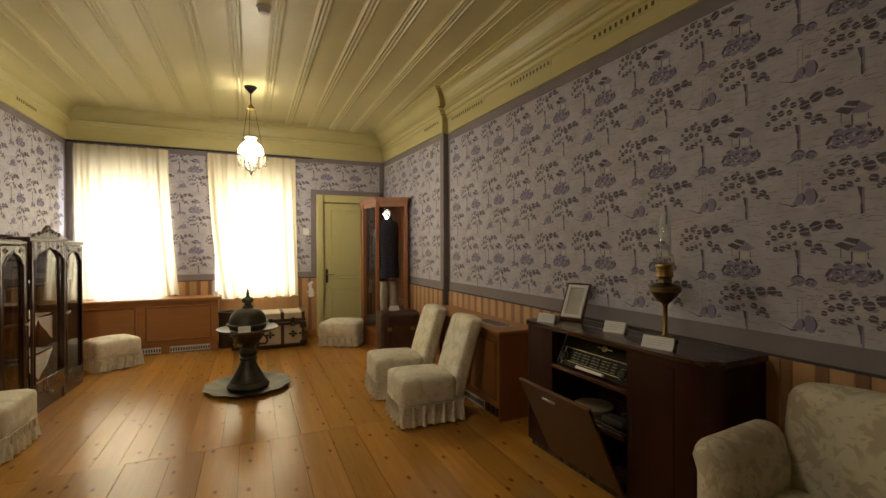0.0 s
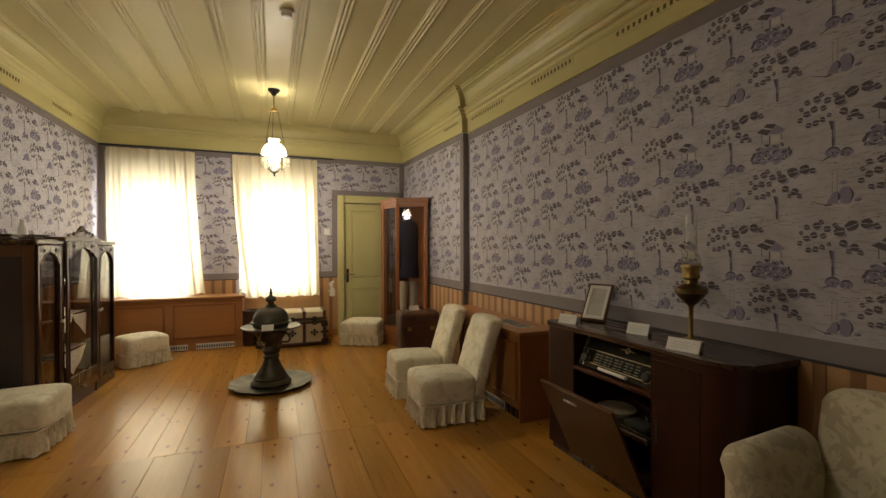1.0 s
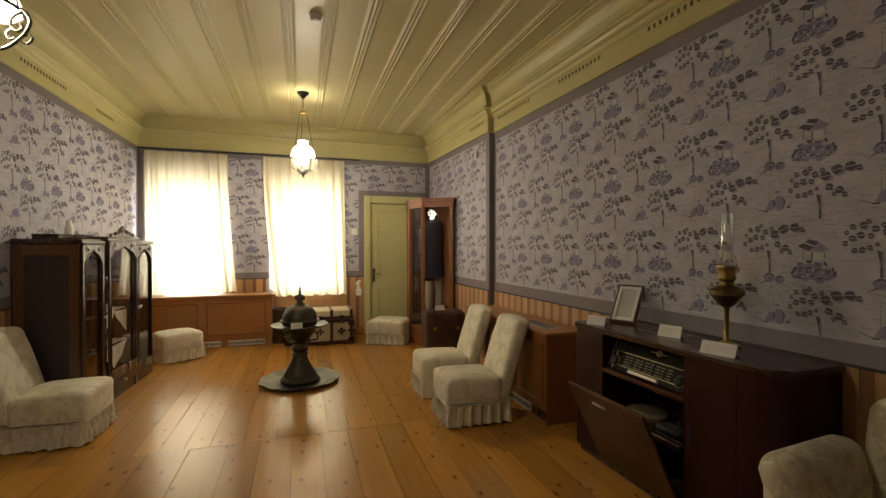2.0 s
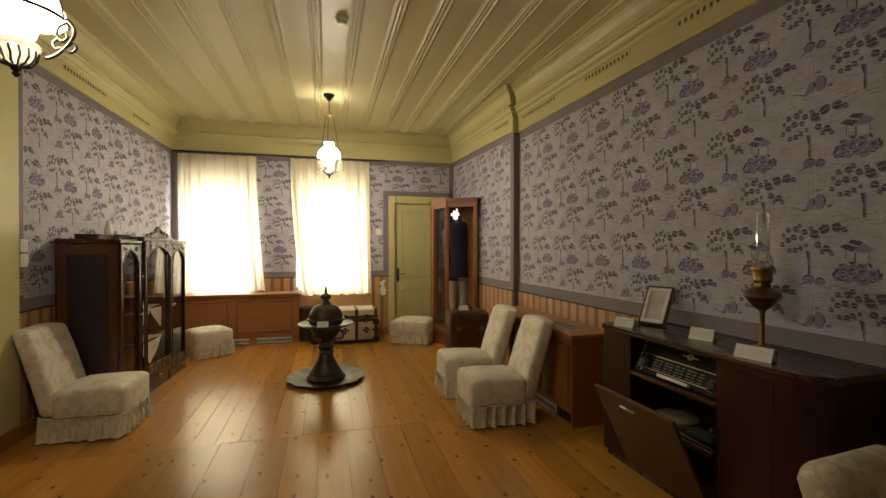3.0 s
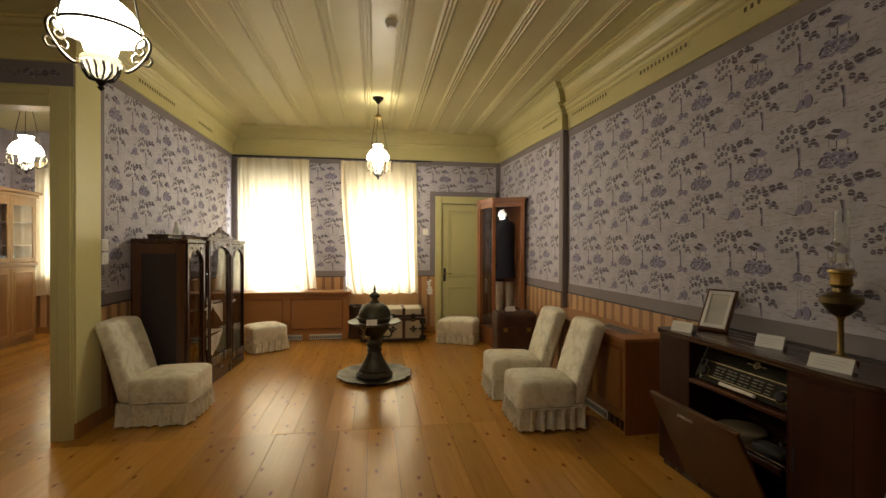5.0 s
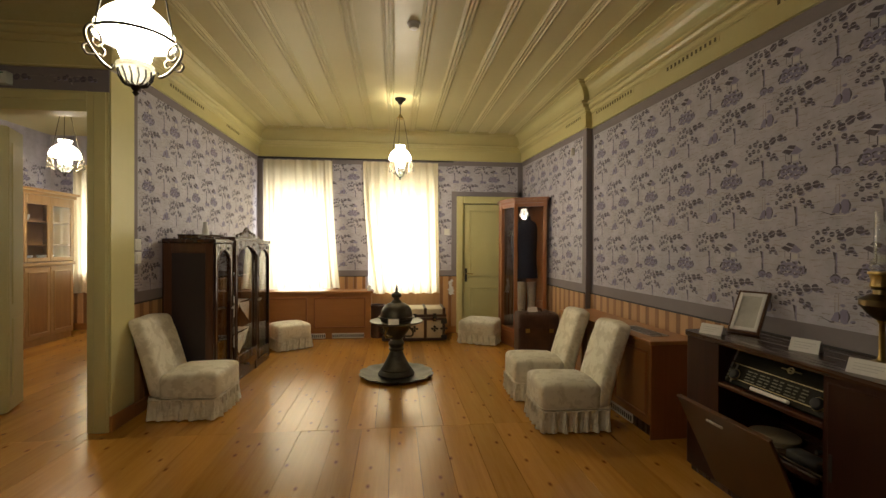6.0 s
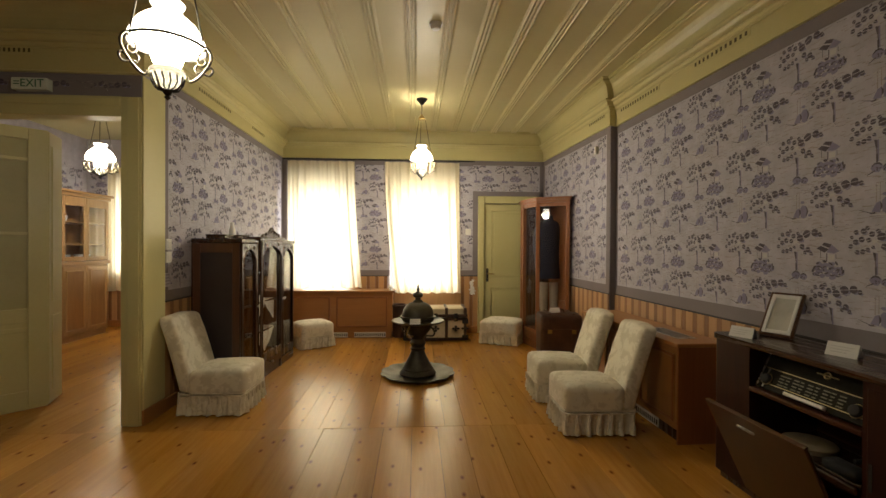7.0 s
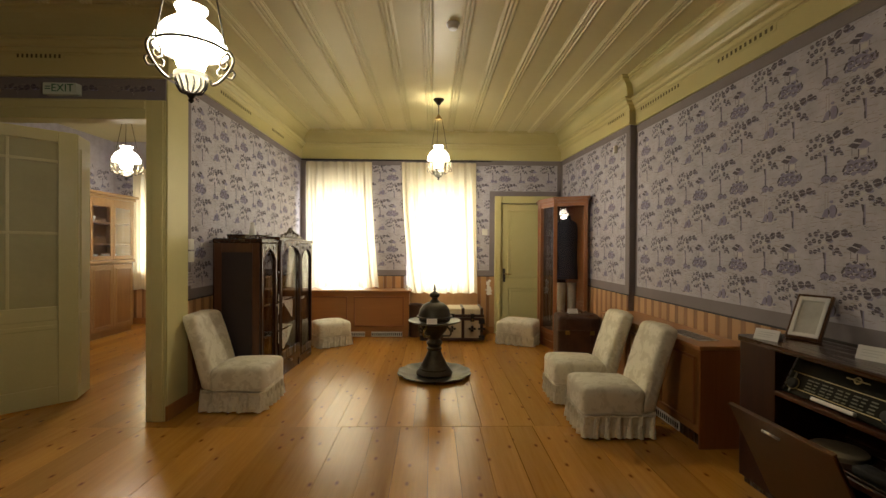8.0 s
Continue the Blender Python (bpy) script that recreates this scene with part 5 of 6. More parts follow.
# Made-up basket shape for an unidentified dark object beside the trunk.
bask = thing("basket", pose(-0.26, 6.93, 0), "unidentified dark object beside the trunk, shaped as a basket", "basket")
bm = bmesh.new()
lathe(bm, [(0.09, 0.0), (0.10, 0.10), (0.115, 0.28), (0.12, 0.44), (0.125, 0.5), (0.11, 0.5), (0.10, 0.3), (0.08, 0.05)], 24, squash=lambda a, z: 1 + 0.02 * math.sin(11 * a + 40 * z))
part("body", bm, LEATHER, bask, "", 60)
bm = bmesh.new()
tube(bm, [(0.12 * math.cos(a), 0.12 * math.sin(a), 0.5) for a in [6.283 * k / 18 for k in range(18)]], 0.012, 6, True)
part("rim", bm, LEATHER, bask)
orn = thing("porcelain_piece", pose(-0.39, 6.90, 0.732), "small white porcelain piece at the end of the window seat", "ornament")
bm = bmesh.new()
lathe(bm, [(0.022, 0), (0.028, 0.01), (0.018, 0.03), (0.03, 0.05), (0.018, 0.08), (0.004, 0.085)], 16, squash=lambda a, z: 1 + 0.15 * math.sin(3 * a))
part("body", bm, WHITE, orn, "", 50)

# ---- corner showcase with a costume ----
sc = thing("showcase", pose(1.683, 6.05, 0), "tall five-sided glazed showcase in red-brown wood holding a costume", "display case")
SH = 2.11
PLAN = [(0.0, 0.0), (0.407, -0.19), (0.455, -0.10), (0.425, 0.70), (-0.06, 0.70), (-0.095, 0.43)]


def grown_plan(d):
    """The case's plan pushed out by d on every side."""
    out, n = [], len(PLAN)
    for k in range(n):
        p, q, r = Vector(PLAN[k - 1]), Vector(PLAN[k]), Vector(PLAN[(k + 1) % n])
        n0, n1 = Vector(((q - p).y, -(q - p).x)).normalized(), Vector(((r - q).y, -(r - q).x)).normalized()
        m_ = q + (n0 + n1) / (1 + n0.dot(n1)) * d
        out.append((m_.x, m_.y))
    return out


def case_layer(name, d, z0, z1, label=""):
    bm = bmesh.new()
    extrude(bm, grown_plan(d), z0, z1, "z")
    return part(name, bm, CHERRY, sc, label)


case_layer("base", 0.012, 0.0, 0.10)
case_layer("plinth", 0.0, 0.10, 0.20)
case_layer("top_rail", 0.0, 2.035, 2.075)
case_layer("crown", 0.014, 2.075, 2.09, "moulded crown")
case_layer("crown", 0.024, 2.09, SH, "moulded crown")
INNER = grown_plan(-0.028)
for k, (x, y) in enumerate(INNER):
    if k == 2:
        continue
    a_ = {0: -12, 1: -25, 5: 8}.get(k, 0)
    boxpart("post", (-0.026, 0.026, -0.026, 0.026, 0.20, 2.035), CHERRY, sc, "", 0.004, 1, None, pose(x, y, 0, 0, 0, a_))
for k, nm in ((0, "front_pane"), (5, "side_pane"), (2, "side_board"), (3, "back_board"), (4, "side_pane")):
    p, q = Vector(INNER[k]), Vector(INNER[(k + 1) % 6])
    m_, ln_ = wall_pose(p, q)
    if nm.endswith("board"):
        # Back board in dark walnut, standing in for the shade inside the case.
        boxpart(nm, (0.0, ln_, -0.008, 0.008, 0.20, 2.035), CHERRY if k == 2 else WALNUT, sc, "", 0.0, 1, None, m_)
        continue
    bm = bmesh.new()
    box(bm, 0.024, ln_ - 0.024, -0.003, 0.003, 0.22, 2.03)
    pn = part(nm, bm, CLEAR, sc, "clear glass pane", None, m_)
    for z0, z1 in ((0.20, 0.25), (1.985, 2.034)):
        boxpart("rail", (0.024, ln_ - 0.024, -0.018, 0.018, z0, z1), CHERRY, sc, "", 0.003, 1, None, m_)
bm = bmesh.new()
lathe(bm, [(0.006, 0), (0.006, 0.012), (0.011, 0.02), (0.003, 0.026)], 12)
part("knob", bm, BRASS, sc, "small brass knob", 40, pose(-0.098, 0.385, 1.0, 90, 0, -74))
COAT = painted("navy_wool", (0.008, 0.009, 0.018), (0.020, 0.022, 0.042), 0.85, 150, 5, 0.3)
STOCK = painted("cream_wool", (0.42, 0.37, 0.28), (0.52, 0.47, 0.37), 0.8, 120, 5, 0.2)
bm = bmesh.new()
def oval(rx, ry, z, dx=0.0, n=18):
    return [bm.verts.new((dx + rx * math.cos(6.283 * k / n), ry * math.sin(6.283 * k / n), z)) for k in range(n)]
rings = [oval(a, b, z) for z, a, b in ((0.86, 0.20, 0.14), (0.98, 0.185, 0.13), (1.15, 0.155, 0.11), (1.3, 0.165, 0.11), (1.48, 0.185, 0.12), (1.6, 0.185, 0.11), (1.68, 0.13, 0.09), (1.72, 0.06, 0.06), (1.78, 0.05, 0.05))]
for a, b in zip(rings, rings[1:]):
    for k in range(18):
        bm.faces.new((a[k], a[(k + 1) % 18], b[(k + 1) % 18], b[k]))
bm.faces.new(rings[-1])
bm.faces.new(rings[0][::-1])
for s in (-1, 1):
    tube(bm, [(s * 0.155, 0, 1.60), (s * 0.19, -0.01, 1.4), (s * 0.185, -0.03, 1.18), (s * 0.17, -0.05, 1.0)], [0.06, 0.055, 0.048, 0.042], 10)
coat_faces = len(bm.faces)
for s in (-1, 1):
    tube(bm, [(s * 0.075, 0, 0.80), (s * 0.08, 0, 0.6), (s * 0.075, 0.005, 0.42), (s * 0.07, 0, 0.26), (s * 0.07, -0.02, 0.205)], [0.07, 0.065, 0.055, 0.042, 0.038], 12)
    tube(bm, [(s * 0.07, 0.03, 0.195), (s * 0.075, -0.10, 0.19)], [0.036, 0.03], 10)
bm.faces.ensure_lookup_table()
for i in range(coat_faces, len(bm.faces)):
    bm.faces[i].material_index = 1
fig = part("costume_form", bm, COAT, None, "", 60, pose(1.955, 6.36, 0.10))
fig.data.materials.append(STOCK)
tagged(fig, "display form in dark navy coat and cream breeches", "mannequin")

# ---- leather trunk ----
lt = thing("leather_case", pose(1.86, 5.62, 0, 0, 0, -6), "brown leather travelling case with straps, on the floor by the showcase", "suitcase")
bm = bmesh.new()
rounded(bm, -0.26, 0.26, -0.20, 0.20, 0.02, 0.55, 0.035, 9, lambda x, y, z: (x, y, z + (0.02 * (1 - (y / 0.2) ** 2) if z > 0.45 else 0)))
part("body", bm, LEATHER, lt, "", 50)
for x in (-0.15, 0.15):
    bm = bmesh.new()
    for a, b in (((-0.207, 0.05), (-0.207, 0.52)), ((0.207, 0.05), (0.207, 0.52))):
        box(bm, x - 0.02, x + 0.02, a[0] - 0.004, a[0] + 0.004, a[1], b[1], 0.002)
    box(bm, x - 0.02, x + 0.02, -0.19, 0.19, 0.566, 0.576, 0.003)
    st = part("strap", bm, LEATHER, lt, "worn leather strap")
    boxpart("buckle", (x - 0.028, x + 0.028, -0.220, -0.211, 0.33, 0.38), BRASS, st, "", 0.004)
boxpart("edge_band", (-0.265, 0.265, -0.208, -0.198, 0.36, 0.385), LEATHER, lt, "", 0.003)
bm = bmesh.new()
tube(bm, [(-0.07, 0, 0.57), (-0.065, 0, 0.60), (0, 0, 0.615), (0.065, 0, 0.60), (0.07, 0, 0.57)], 0.011, 8)
part("handle", bm, LEATHER, lt, "", 50)
for sx in (-1, 1):
    boxpart("corner_cap", (sx * 0.235 - 0.034, sx * 0.235 + 0.034, -0.206, -0.15, 0.012, 0.07), IRON, lt, "", 0.01, 2)
label_card(pose(1.79, 5.56, 0.578, 0, 0, 8), 0.13, 0.06)

# ---- heater cabinet along the wall ----
mh, _ = wall_pose((1.835, 4.70), (1.835 + 1.66 * LEAN, 3.04))
HL, HD = 1.66, 0.385
hc = thing("heater_cabinet", mh, "low orange-brown wooden heater cabinet along the panelled wall", "cabinet")
boxpart("carcass", (0.0, HL - 0.01, 0.02, HD, 0.09, 0.70), OAK, hc, "", 0.003)
boxpart("top", (-0.01, HL + 0.01, -0.012, HD + 0.005, 0.70, 0.73), OAK, hc, "", 0.006, 2)
boxpart("plinth", (0.02, HL - 0.02, 0.04, HD, 0.0, 0.09), WALNUT, hc, "", 0.002)
# End board in darker cherry, which puts this side's shade into its colour.
boxpart("end_panel", (HL - 0.012, HL + 0.002, 0.0, HD, 0.0, 0.70), CHERRY, hc, "plain end board, its shade put into darker wood", 0.003)
for a, b in ((0.05, 0.54), (0.60, 1.09), (1.15, 1.60)):
    p = boxpart("panel", (a, b, 0.008, 0.022, 0.15, 0.64), OAK_Z, hc, "framed front panel", 0.004)
    bm = bmesh.new()
    for q in ((a, b, 0.15, 0.17), (a, b, 0.62, 0.64), (a, a + 0.02, 0.17, 0.62), (b - 0.02, b, 0.17, 0.62)):
        box(bm, q[0], q[1], -0.002, 0.01, q[2], q[3], 0.004)
    part("moulding", bm, CHERRY, p)
tg = boxpart("top_grille", (1.05, 1.50, 0.10, 0.26, 0.726, 0.734), NICKEL, hc, "grey metal air grille let into the top", 0.002)
# Grey strips on the grille's face imitate its shaded slots.
for k in range(12):
    boxpart("slot", (1.075 + 0.034 * k, 1.095 + 0.034 * k, 0.115, 0.245, 0.7335, 0.7355), BORDER, tg, "", 0.0)
grille(mh @ pose(0.95, 0.034, 0.008), 0.42, "pale slotted heating grille at the foot of the heater cabinet")

# ---- radiogram ----
RX0, RY0 = 1.88, 2.66
mg, _ = wall_pose((RX0, RY0), (RX0 + 1.36 * LEAN, RY0 - 1.36))
rg = thing("radiogram", mg, "large dark walnut radiogram with its drop front open", "radiogram")
GW, GD, GH = 1.36, 0.44, 0.89
C0, C1 = 0.29, 0.905


def section(name, a, b, rl, rr, z0, z1, mat_, lab="", over=0.0):
    """Case section with rounded front corners of radius rl at its far end and rr at its near end."""
    pts = []
    if rl > 0:
        pts += [(a - over + rl - rl * math.cos(radians(t_)), -over + rl - rl * math.sin(radians(t_))) for t_ in range(0, 91, 15)]
    else:
        pts += [(a - over, -over)]
    if rr > 0:
        pts += [(b + over - rr + rr * math.sin(radians(t_)), -over + rr - rr * math.cos(radians(t_))) for t_ in range(0, 91, 15)]
    else:
        pts += [(b + over, -over)]
    pts += [(b + over, GD), (a - over, GD)]
    bm = bmesh.new()
    extrude(bm, pts, z0, z1, "z")
    return part(name, bm, mat_, rg, lab, 32)


RADIO_FLAT = wood("dark_red_board", (0.045, 0.013, 0.005), (0.11, 0.034, 0.012), "x", 0.3, 0.2, 0, 0.1)
FIGURED = wood("figured_veneer", (0.018, 0.0055, 0.0024), (0.085, 0.032, 0.0105), "z", 0.34, 0.15, 0, 0.1, 0.35)
section("left_case", 0.0, C0, 0.04, 0.0, 0.05, GH - 0.03, RADIO_WOOD)
section("right_case", C1, GW, 0.0, 0.16, 0.05, GH - 0.03, RADIO_WOOD)
section("top", 0.0, GW, 0.05, 0.17, GH - 0.03, GH, WALNUT_X, "polished dark top board", 0.012)
boxpart("plinth", (0.03, GW - 0.05, 0.03, GD - 0.01, 0.0, 0.05), WALNUT, rg, "", 0.002)
boxpart("back", (C0, C1, GD - 0.02, GD, 0.05, GH - 0.03), RADIO_FLAT, rg, "", 0.0)
boxpart("bottom", (C0, C1, 0.02, GD - 0.02, 0.05, 0.075), WALNUT, rg, "", 0.0)
boxpart("ledge", (C0, C1, -0.004, GD - 0.02, 0.615, 0.64), RADIO_FLAT, rg, "", 0.004)
boxpart("hood", (C0, C1, 0.085, 0.15, GH - 0.045, GH - 0.031), RADIO_FLAT, rg, "", 0.003)
DIAL = painted("dial_glass", (0.007, 0.006, 0.003), (0.015, 0.013, 0.007), 0.55, 40, 6, 0.02, 0.0, 0.0)
DIAL.node_tree.nodes["Principled BSDF"].inputs["Specular IOR Level"].default_value = 0.08
DIM_PRINT = painted("dim_dial_print", (0.06, 0.058, 0.03), (0.12, 0.11, 0.06), 0.6, 60, 6, 0.02)
GOLD = painted("dial_gold", (0.30, 0.23, 0.10), (0.48, 0.38, 0.18), 0.35, 60, 6, 0.05, 0.7)
tilt_m = pose((C0 + C1) / 2, 0.022, 0.645, -27, 0, 0)
dl = boxpart("dial", (-0.298, 0.298, 0.0, 0.03, 0.005, 0.228), DIAL, rg, "dark glass tuning dial with pale print", 0.004, 1, None, tilt_m)
for k in range(9):
    for j in range(4):
        wv = (0.034, 0.022, 0.030, 0.016, 0.027, 0.020)[(k + 2 * j) % 6]
        bm = bmesh.new()
        box(bm, -0.17 + 0.040 * k, -0.17 + 0.040 * k + wv, -0.0035, -0.001, 0.048 + 0.017 * j, 0.054 + 0.017 * j)
        part("print_bar", bm, DIM_PRINT, dl)
for z in (0.036, 0.122):
    bm = bmesh.new()
    box(bm, -0.27, 0.28, -0.004, -0.001, z, z + 0.004)
    part("gilt_line", bm, GOLD, dl)
for x in (-0.288, -0.250):
    bm = bmesh.new()
    box(bm, x, x + 0.007, -0.007, 0.0, 0.012, 0.20 if x < -0.26 else 0.12, 0.001)
    part("side_bar", bm, NICKEL, dl)
bm = bmesh.new()
box(bm, -0.10, 0.12, -0.024, 0.0, 0.008, 0.026, 0.004)
part("key_row", bm, PLASTIC, dl, "row of ivory push keys")
for x in (-0.235, 0.245):
    bm = bmesh.new()
    lathe(bm, [(0.03, 0.0), (0.03, 0.012), (0.024, 0.026), (0.012, 0.03)], 24)
    k_ = part("knob", bm, DARK, dl, "round black knob", 40, pose(x, 0.0, 0.06, 90, 0, 0))
    bm = bmesh.new()
    tube(bm, [(0.031 * math.cos(a), 0.031 * math.sin(a), 0.008) for a in [6.283 * j / 24 for j in range(24)]], 0.0025, 6, True)
    part("knob_ring", bm, GOLD, k_)
bm = bmesh.new()
box(bm, 0.005, 0.115, -0.008, -0.001, 0.171, 0.177, 0.001)
tube(bm, [(0.06 + 0.016 * math.cos(a), -0.006, 0.174 + 0.014 * math.sin(a)) for a in [6.283 * j / 12 for j in range(12)]], 0.004, 6, True)
part("emblem", bm, GOLD, dl, "small gilt ornament")
# drop front, hinged at the foot and leaning out
flap = boxpart("drop_front", (-0.305, 0.305, -0.018, 0.0, 0.0, 0.56), FIGURED, rg, "figured veneer drop front standing open", 0.004, 1, None, pose((C0 + C1) / 2, -0.004, 0.075, 26, 0, 0))
boxpart("deck_lip", (C0 + 0.04, C1 - 0.04, 0.012, 0.028, 0.34, 0.372), RADIO_FLAT, rg, "pale-edged front of the record deck", 0.004)
boxpart("edge_strip", (-0.305, 0.305, -0.02, 0.002, 0.556, 0.564), MAHOGANY, flap, "lighter worn edge", 0.001)
bm = bmesh.new()
box(bm, -0.10, 0.01, -0.030, -0.017, 0.488, 0.502, 0.004)
part("handle", bm, NICKEL, flap, "", 50)
PLATTER = painted("felt_platter", (0.20, 0.16, 0.10), (0.29, 0.235, 0.15), 0.85, 90, 8, 0.2)
tt = boxpart("turntable_deck", (C0 + 0.03, C1 - 0.03, 0.03, GD - 0.04, 0.36, 0.385), WALNUT_X, rg, "record player deck", 0.004)
bm = bmesh.new()
lathe(bm, [(0.118, 0.385), (0.121, 0.392), (0.121, 0.408), (0.115, 0.413), (0.02, 0.413)], 40, ((C0 + C1) / 2 - 0.10, 0.16, 0))
part("platter", bm, PLATTER, tt, "pale felt turntable platter", 40)
bm = bmesh.new()
mx_ = (C0 + C1) / 2
tube(bm, [(mx_ + 0.2, 0.28, 0.385), (mx_ + 0.2, 0.28, 0.44), (mx_ + 0.17, 0.12, 0.44)], 0.012, 8)
box(bm, mx_ + 0.09, mx_ + 0.25, 0.03, 0.12, 0.386, 0.43, 0.008)
part("tone_arm", bm, DARK, tt, "", 50)
rdoor = boxpart("door_line", (C1 + 0.02, GW - 0.17, -0.004, 0.004, 0.09, GH - 0.06), RADIO_WOOD, rg, "veneered side door", 0.004)
# Raised black bar that imitates the shade of a groove.
boxpart("finger_groove", (C1 + 0.03, C1 + 0.045, -0.007, -0.003, 0.40, 0.52), DARK, rdoor, "", 0.001)

pf = thing("photo_frame", mg @ pose(0.185, 0.25, GH) @ pose(0, 0, 0, 0, 0, 22) @ pose(0, 0, 0, -31, 0, 0), "gilt-edged wooden picture frame with a plain grey picture, propped up", "picture frame")
bm = bmesh.new()
for q in ((-0.09, -0.074, 0, 0.29), (0.074, 0.09, 0, 0.29), (-0.074, 0.074, 0, 0.018), (-0.074, 0.074, 0.272, 0.29)):
    box(bm, q[0], q[1], -0.012, 0.01, q[2] + 0.004, q[3] + 0.004, 0.004)
part("frame", bm, MAHOGANY, pf)
bm = bmesh.new()
for q in ((-0.076, -0.056, 0.017, 0.274), (0.056, 0.076, 0.017, 0.274), (-0.056, 0.056, 0.017, 0.04), (-0.056, 0.056, 0.25, 0.274)):
    box(bm, q[0], q[1], -0.014, 0.0, q[2] + 0.004, q[3] + 0.004, 0.002)
part("mount", bm, WHITE, pf, "white card mount")
GREYPIC = painted("grey_picture", (0.42, 0.41, 0.37), (0.62, 0.60, 0.55), 0.5, 25, 9, 0.02)
boxpart("picture", (-0.073, 0.073, -0.004, 0.006, 0.02, 0.273), GREYPIC, pf, "plain grey picture", 0.0)
boxpart("strut", (-0.02, 0.02, 0.01, 0.016, 0.01, 0.22), MAHOGANY, pf, "", 0.0, 1, None, pose(0, 0, 0, 0, 0, 0))
label_card(mg @ pose(0.155, 0.07, GH, 0, 0, 22), 0.13, 0.06)
label_card(mg @ pose(0.63, 0.21, GH, 0, 0, 18), 0.13, 0.065)
label_card(mg @ pose(1.04, 0.08, GH, 0, 0, 14), 0.16, 0.06)

# table oil lamp with a tall chimney
OLD_BRASS = painted("tarnished_brass", (0.10, 0.07, 0.03), (0.22, 0.16, 0.07), 0.34, 60, 8, 0.2, 0.9)
ol = thing("oil_lamp", mg @ pose(0.93, 0.27, GH), "brass table oil lamp with a tall clear glass chimney", "lamp")
bm = bmesh.new()
lathe(bm, [(0.065, 0.0), (0.066, 0.012), (0.045, 0.02), (0.02, 0.03), (0.012, 0.045), (0.011, 0.19), (0.016, 0.2), (0.02, 0.215)], 28)
part("stand", bm, BRASS, ol, "", 40)
bm = bmesh.new()
lathe(bm, [(0.018, 0.208), (0.034, 0.218), (0.058, 0.245), (0.074, 0.268), (0.081, 0.274), (0.081, 0.300), (0.072, 0.306), (0.050, 0.318), (0.036, 0.325), (0.033, 0.345), (0.042, 0.352)], 32)
part("reservoir", bm, OLD_BRASS, ol, "tarnished brass oil reservoir", 30)
bm = bmesh.new()
lathe(bm, [(0.038, 0.352), (0.045, 0.36), (0.04, 0.385), (0.045, 0.41), (0.052, 0.415), (0.05, 0.425), (0.03, 0.428)], 28)
part("burner", bm, BRASS, ol, "bright brass burner", 40)
bm = bmesh.new()
lathe(bm, [(0.038, 0.426), (0.046, 0.44), (0.048, 0.455), (0.040, 0.475), (0.031, 0.49), (0.030, 0.70), (0.0285, 0.70), (0.0285, 0.49), (0.038, 0.474), (0.045, 0.455), (0.043, 0.44), (0.035, 0.428)], 28)
part("chimney", bm, CHIMNEY, ol, "tall clear glass chimney", 50)

# ---- glazed cabinet on the side wall ----
SIDE_PANEL = painted("blackened_panel", (0.020, 0.013, 0.013), (0.034, 0.022, 0.022), 0.4, 50, 3, 0.1)
mc = pose(-1.655, 4.26, 0, 0, 0, 87)
vc = thing("display_cabinet", mc, "dark walnut display cabinet with arched glass doors and carved crest", "cabinet")
VL, VD, VH = 1.49, 0.455, 1.44
VA, VB = 0.39, 1.04
boxpart("back", (0.0, VL, VD - 0.015, VD, 0.10, VH), WALNUT, vc, "", 0.0)
boxpart("base", (-0.008, VL + 0.008, -0.012, VD, 0.0, 0.10), WALNUT_X, vc, "", 0.006)
boxpart("cap", (-0.02, VL + 0.02, -0.025, VD, VH, VH + 0.045), WALNUT_X, vc, "moulded top board", 0.014, 3)
for x in (0.0, VL - 0.022):
    s_ = boxpart("side", (x, x + 0.022, 0.0, VD - 0.015, 0.10, VH), SIDE_PANEL, vc, "", 0.003)
    sx = x - 0.006 if x == 0 else x + 0.02
    bm = bmesh.new()
    for q in ((0.0, 0.07, 0.10, VH), (VD - 0.085, VD - 0.015, 0.10, VH), (0.07, VD - 0.085, VH - 0.09, VH), (0.07, VD - 0.085, 0.10, 0.2)):
        box(bm, sx, sx + 0.008, q[0], q[1], q[2], q[3], 0.003)
    part("side_frame", bm, MAHOGANY, s_, "reddish frame of the side")
for x in (VA - 0.03, VB - 0.02):
    bm = bmesh.new()
    box(bm, x, x + 0.05, -0.02, 0.03, 0.0, VH + 0.01, 0.006)
    box(bm, x, x + 0.05, 0.03, VD - 0.02, 0.10, VH, 0.0)
    part("column", bm, WALNUT, vc)
for z in (0.48, 0.80, 1.10):
    for a, b in ((0.022, VA - 0.03), (VA + 0.02, VB - 0.02), (VB + 0.03, VL - 0.022)):
        boxpart("shelf", (a, b, 0.05, VD - 0.016, z - 0.009, z + 0.009), WALNUT_X, vc, "", 0.002)


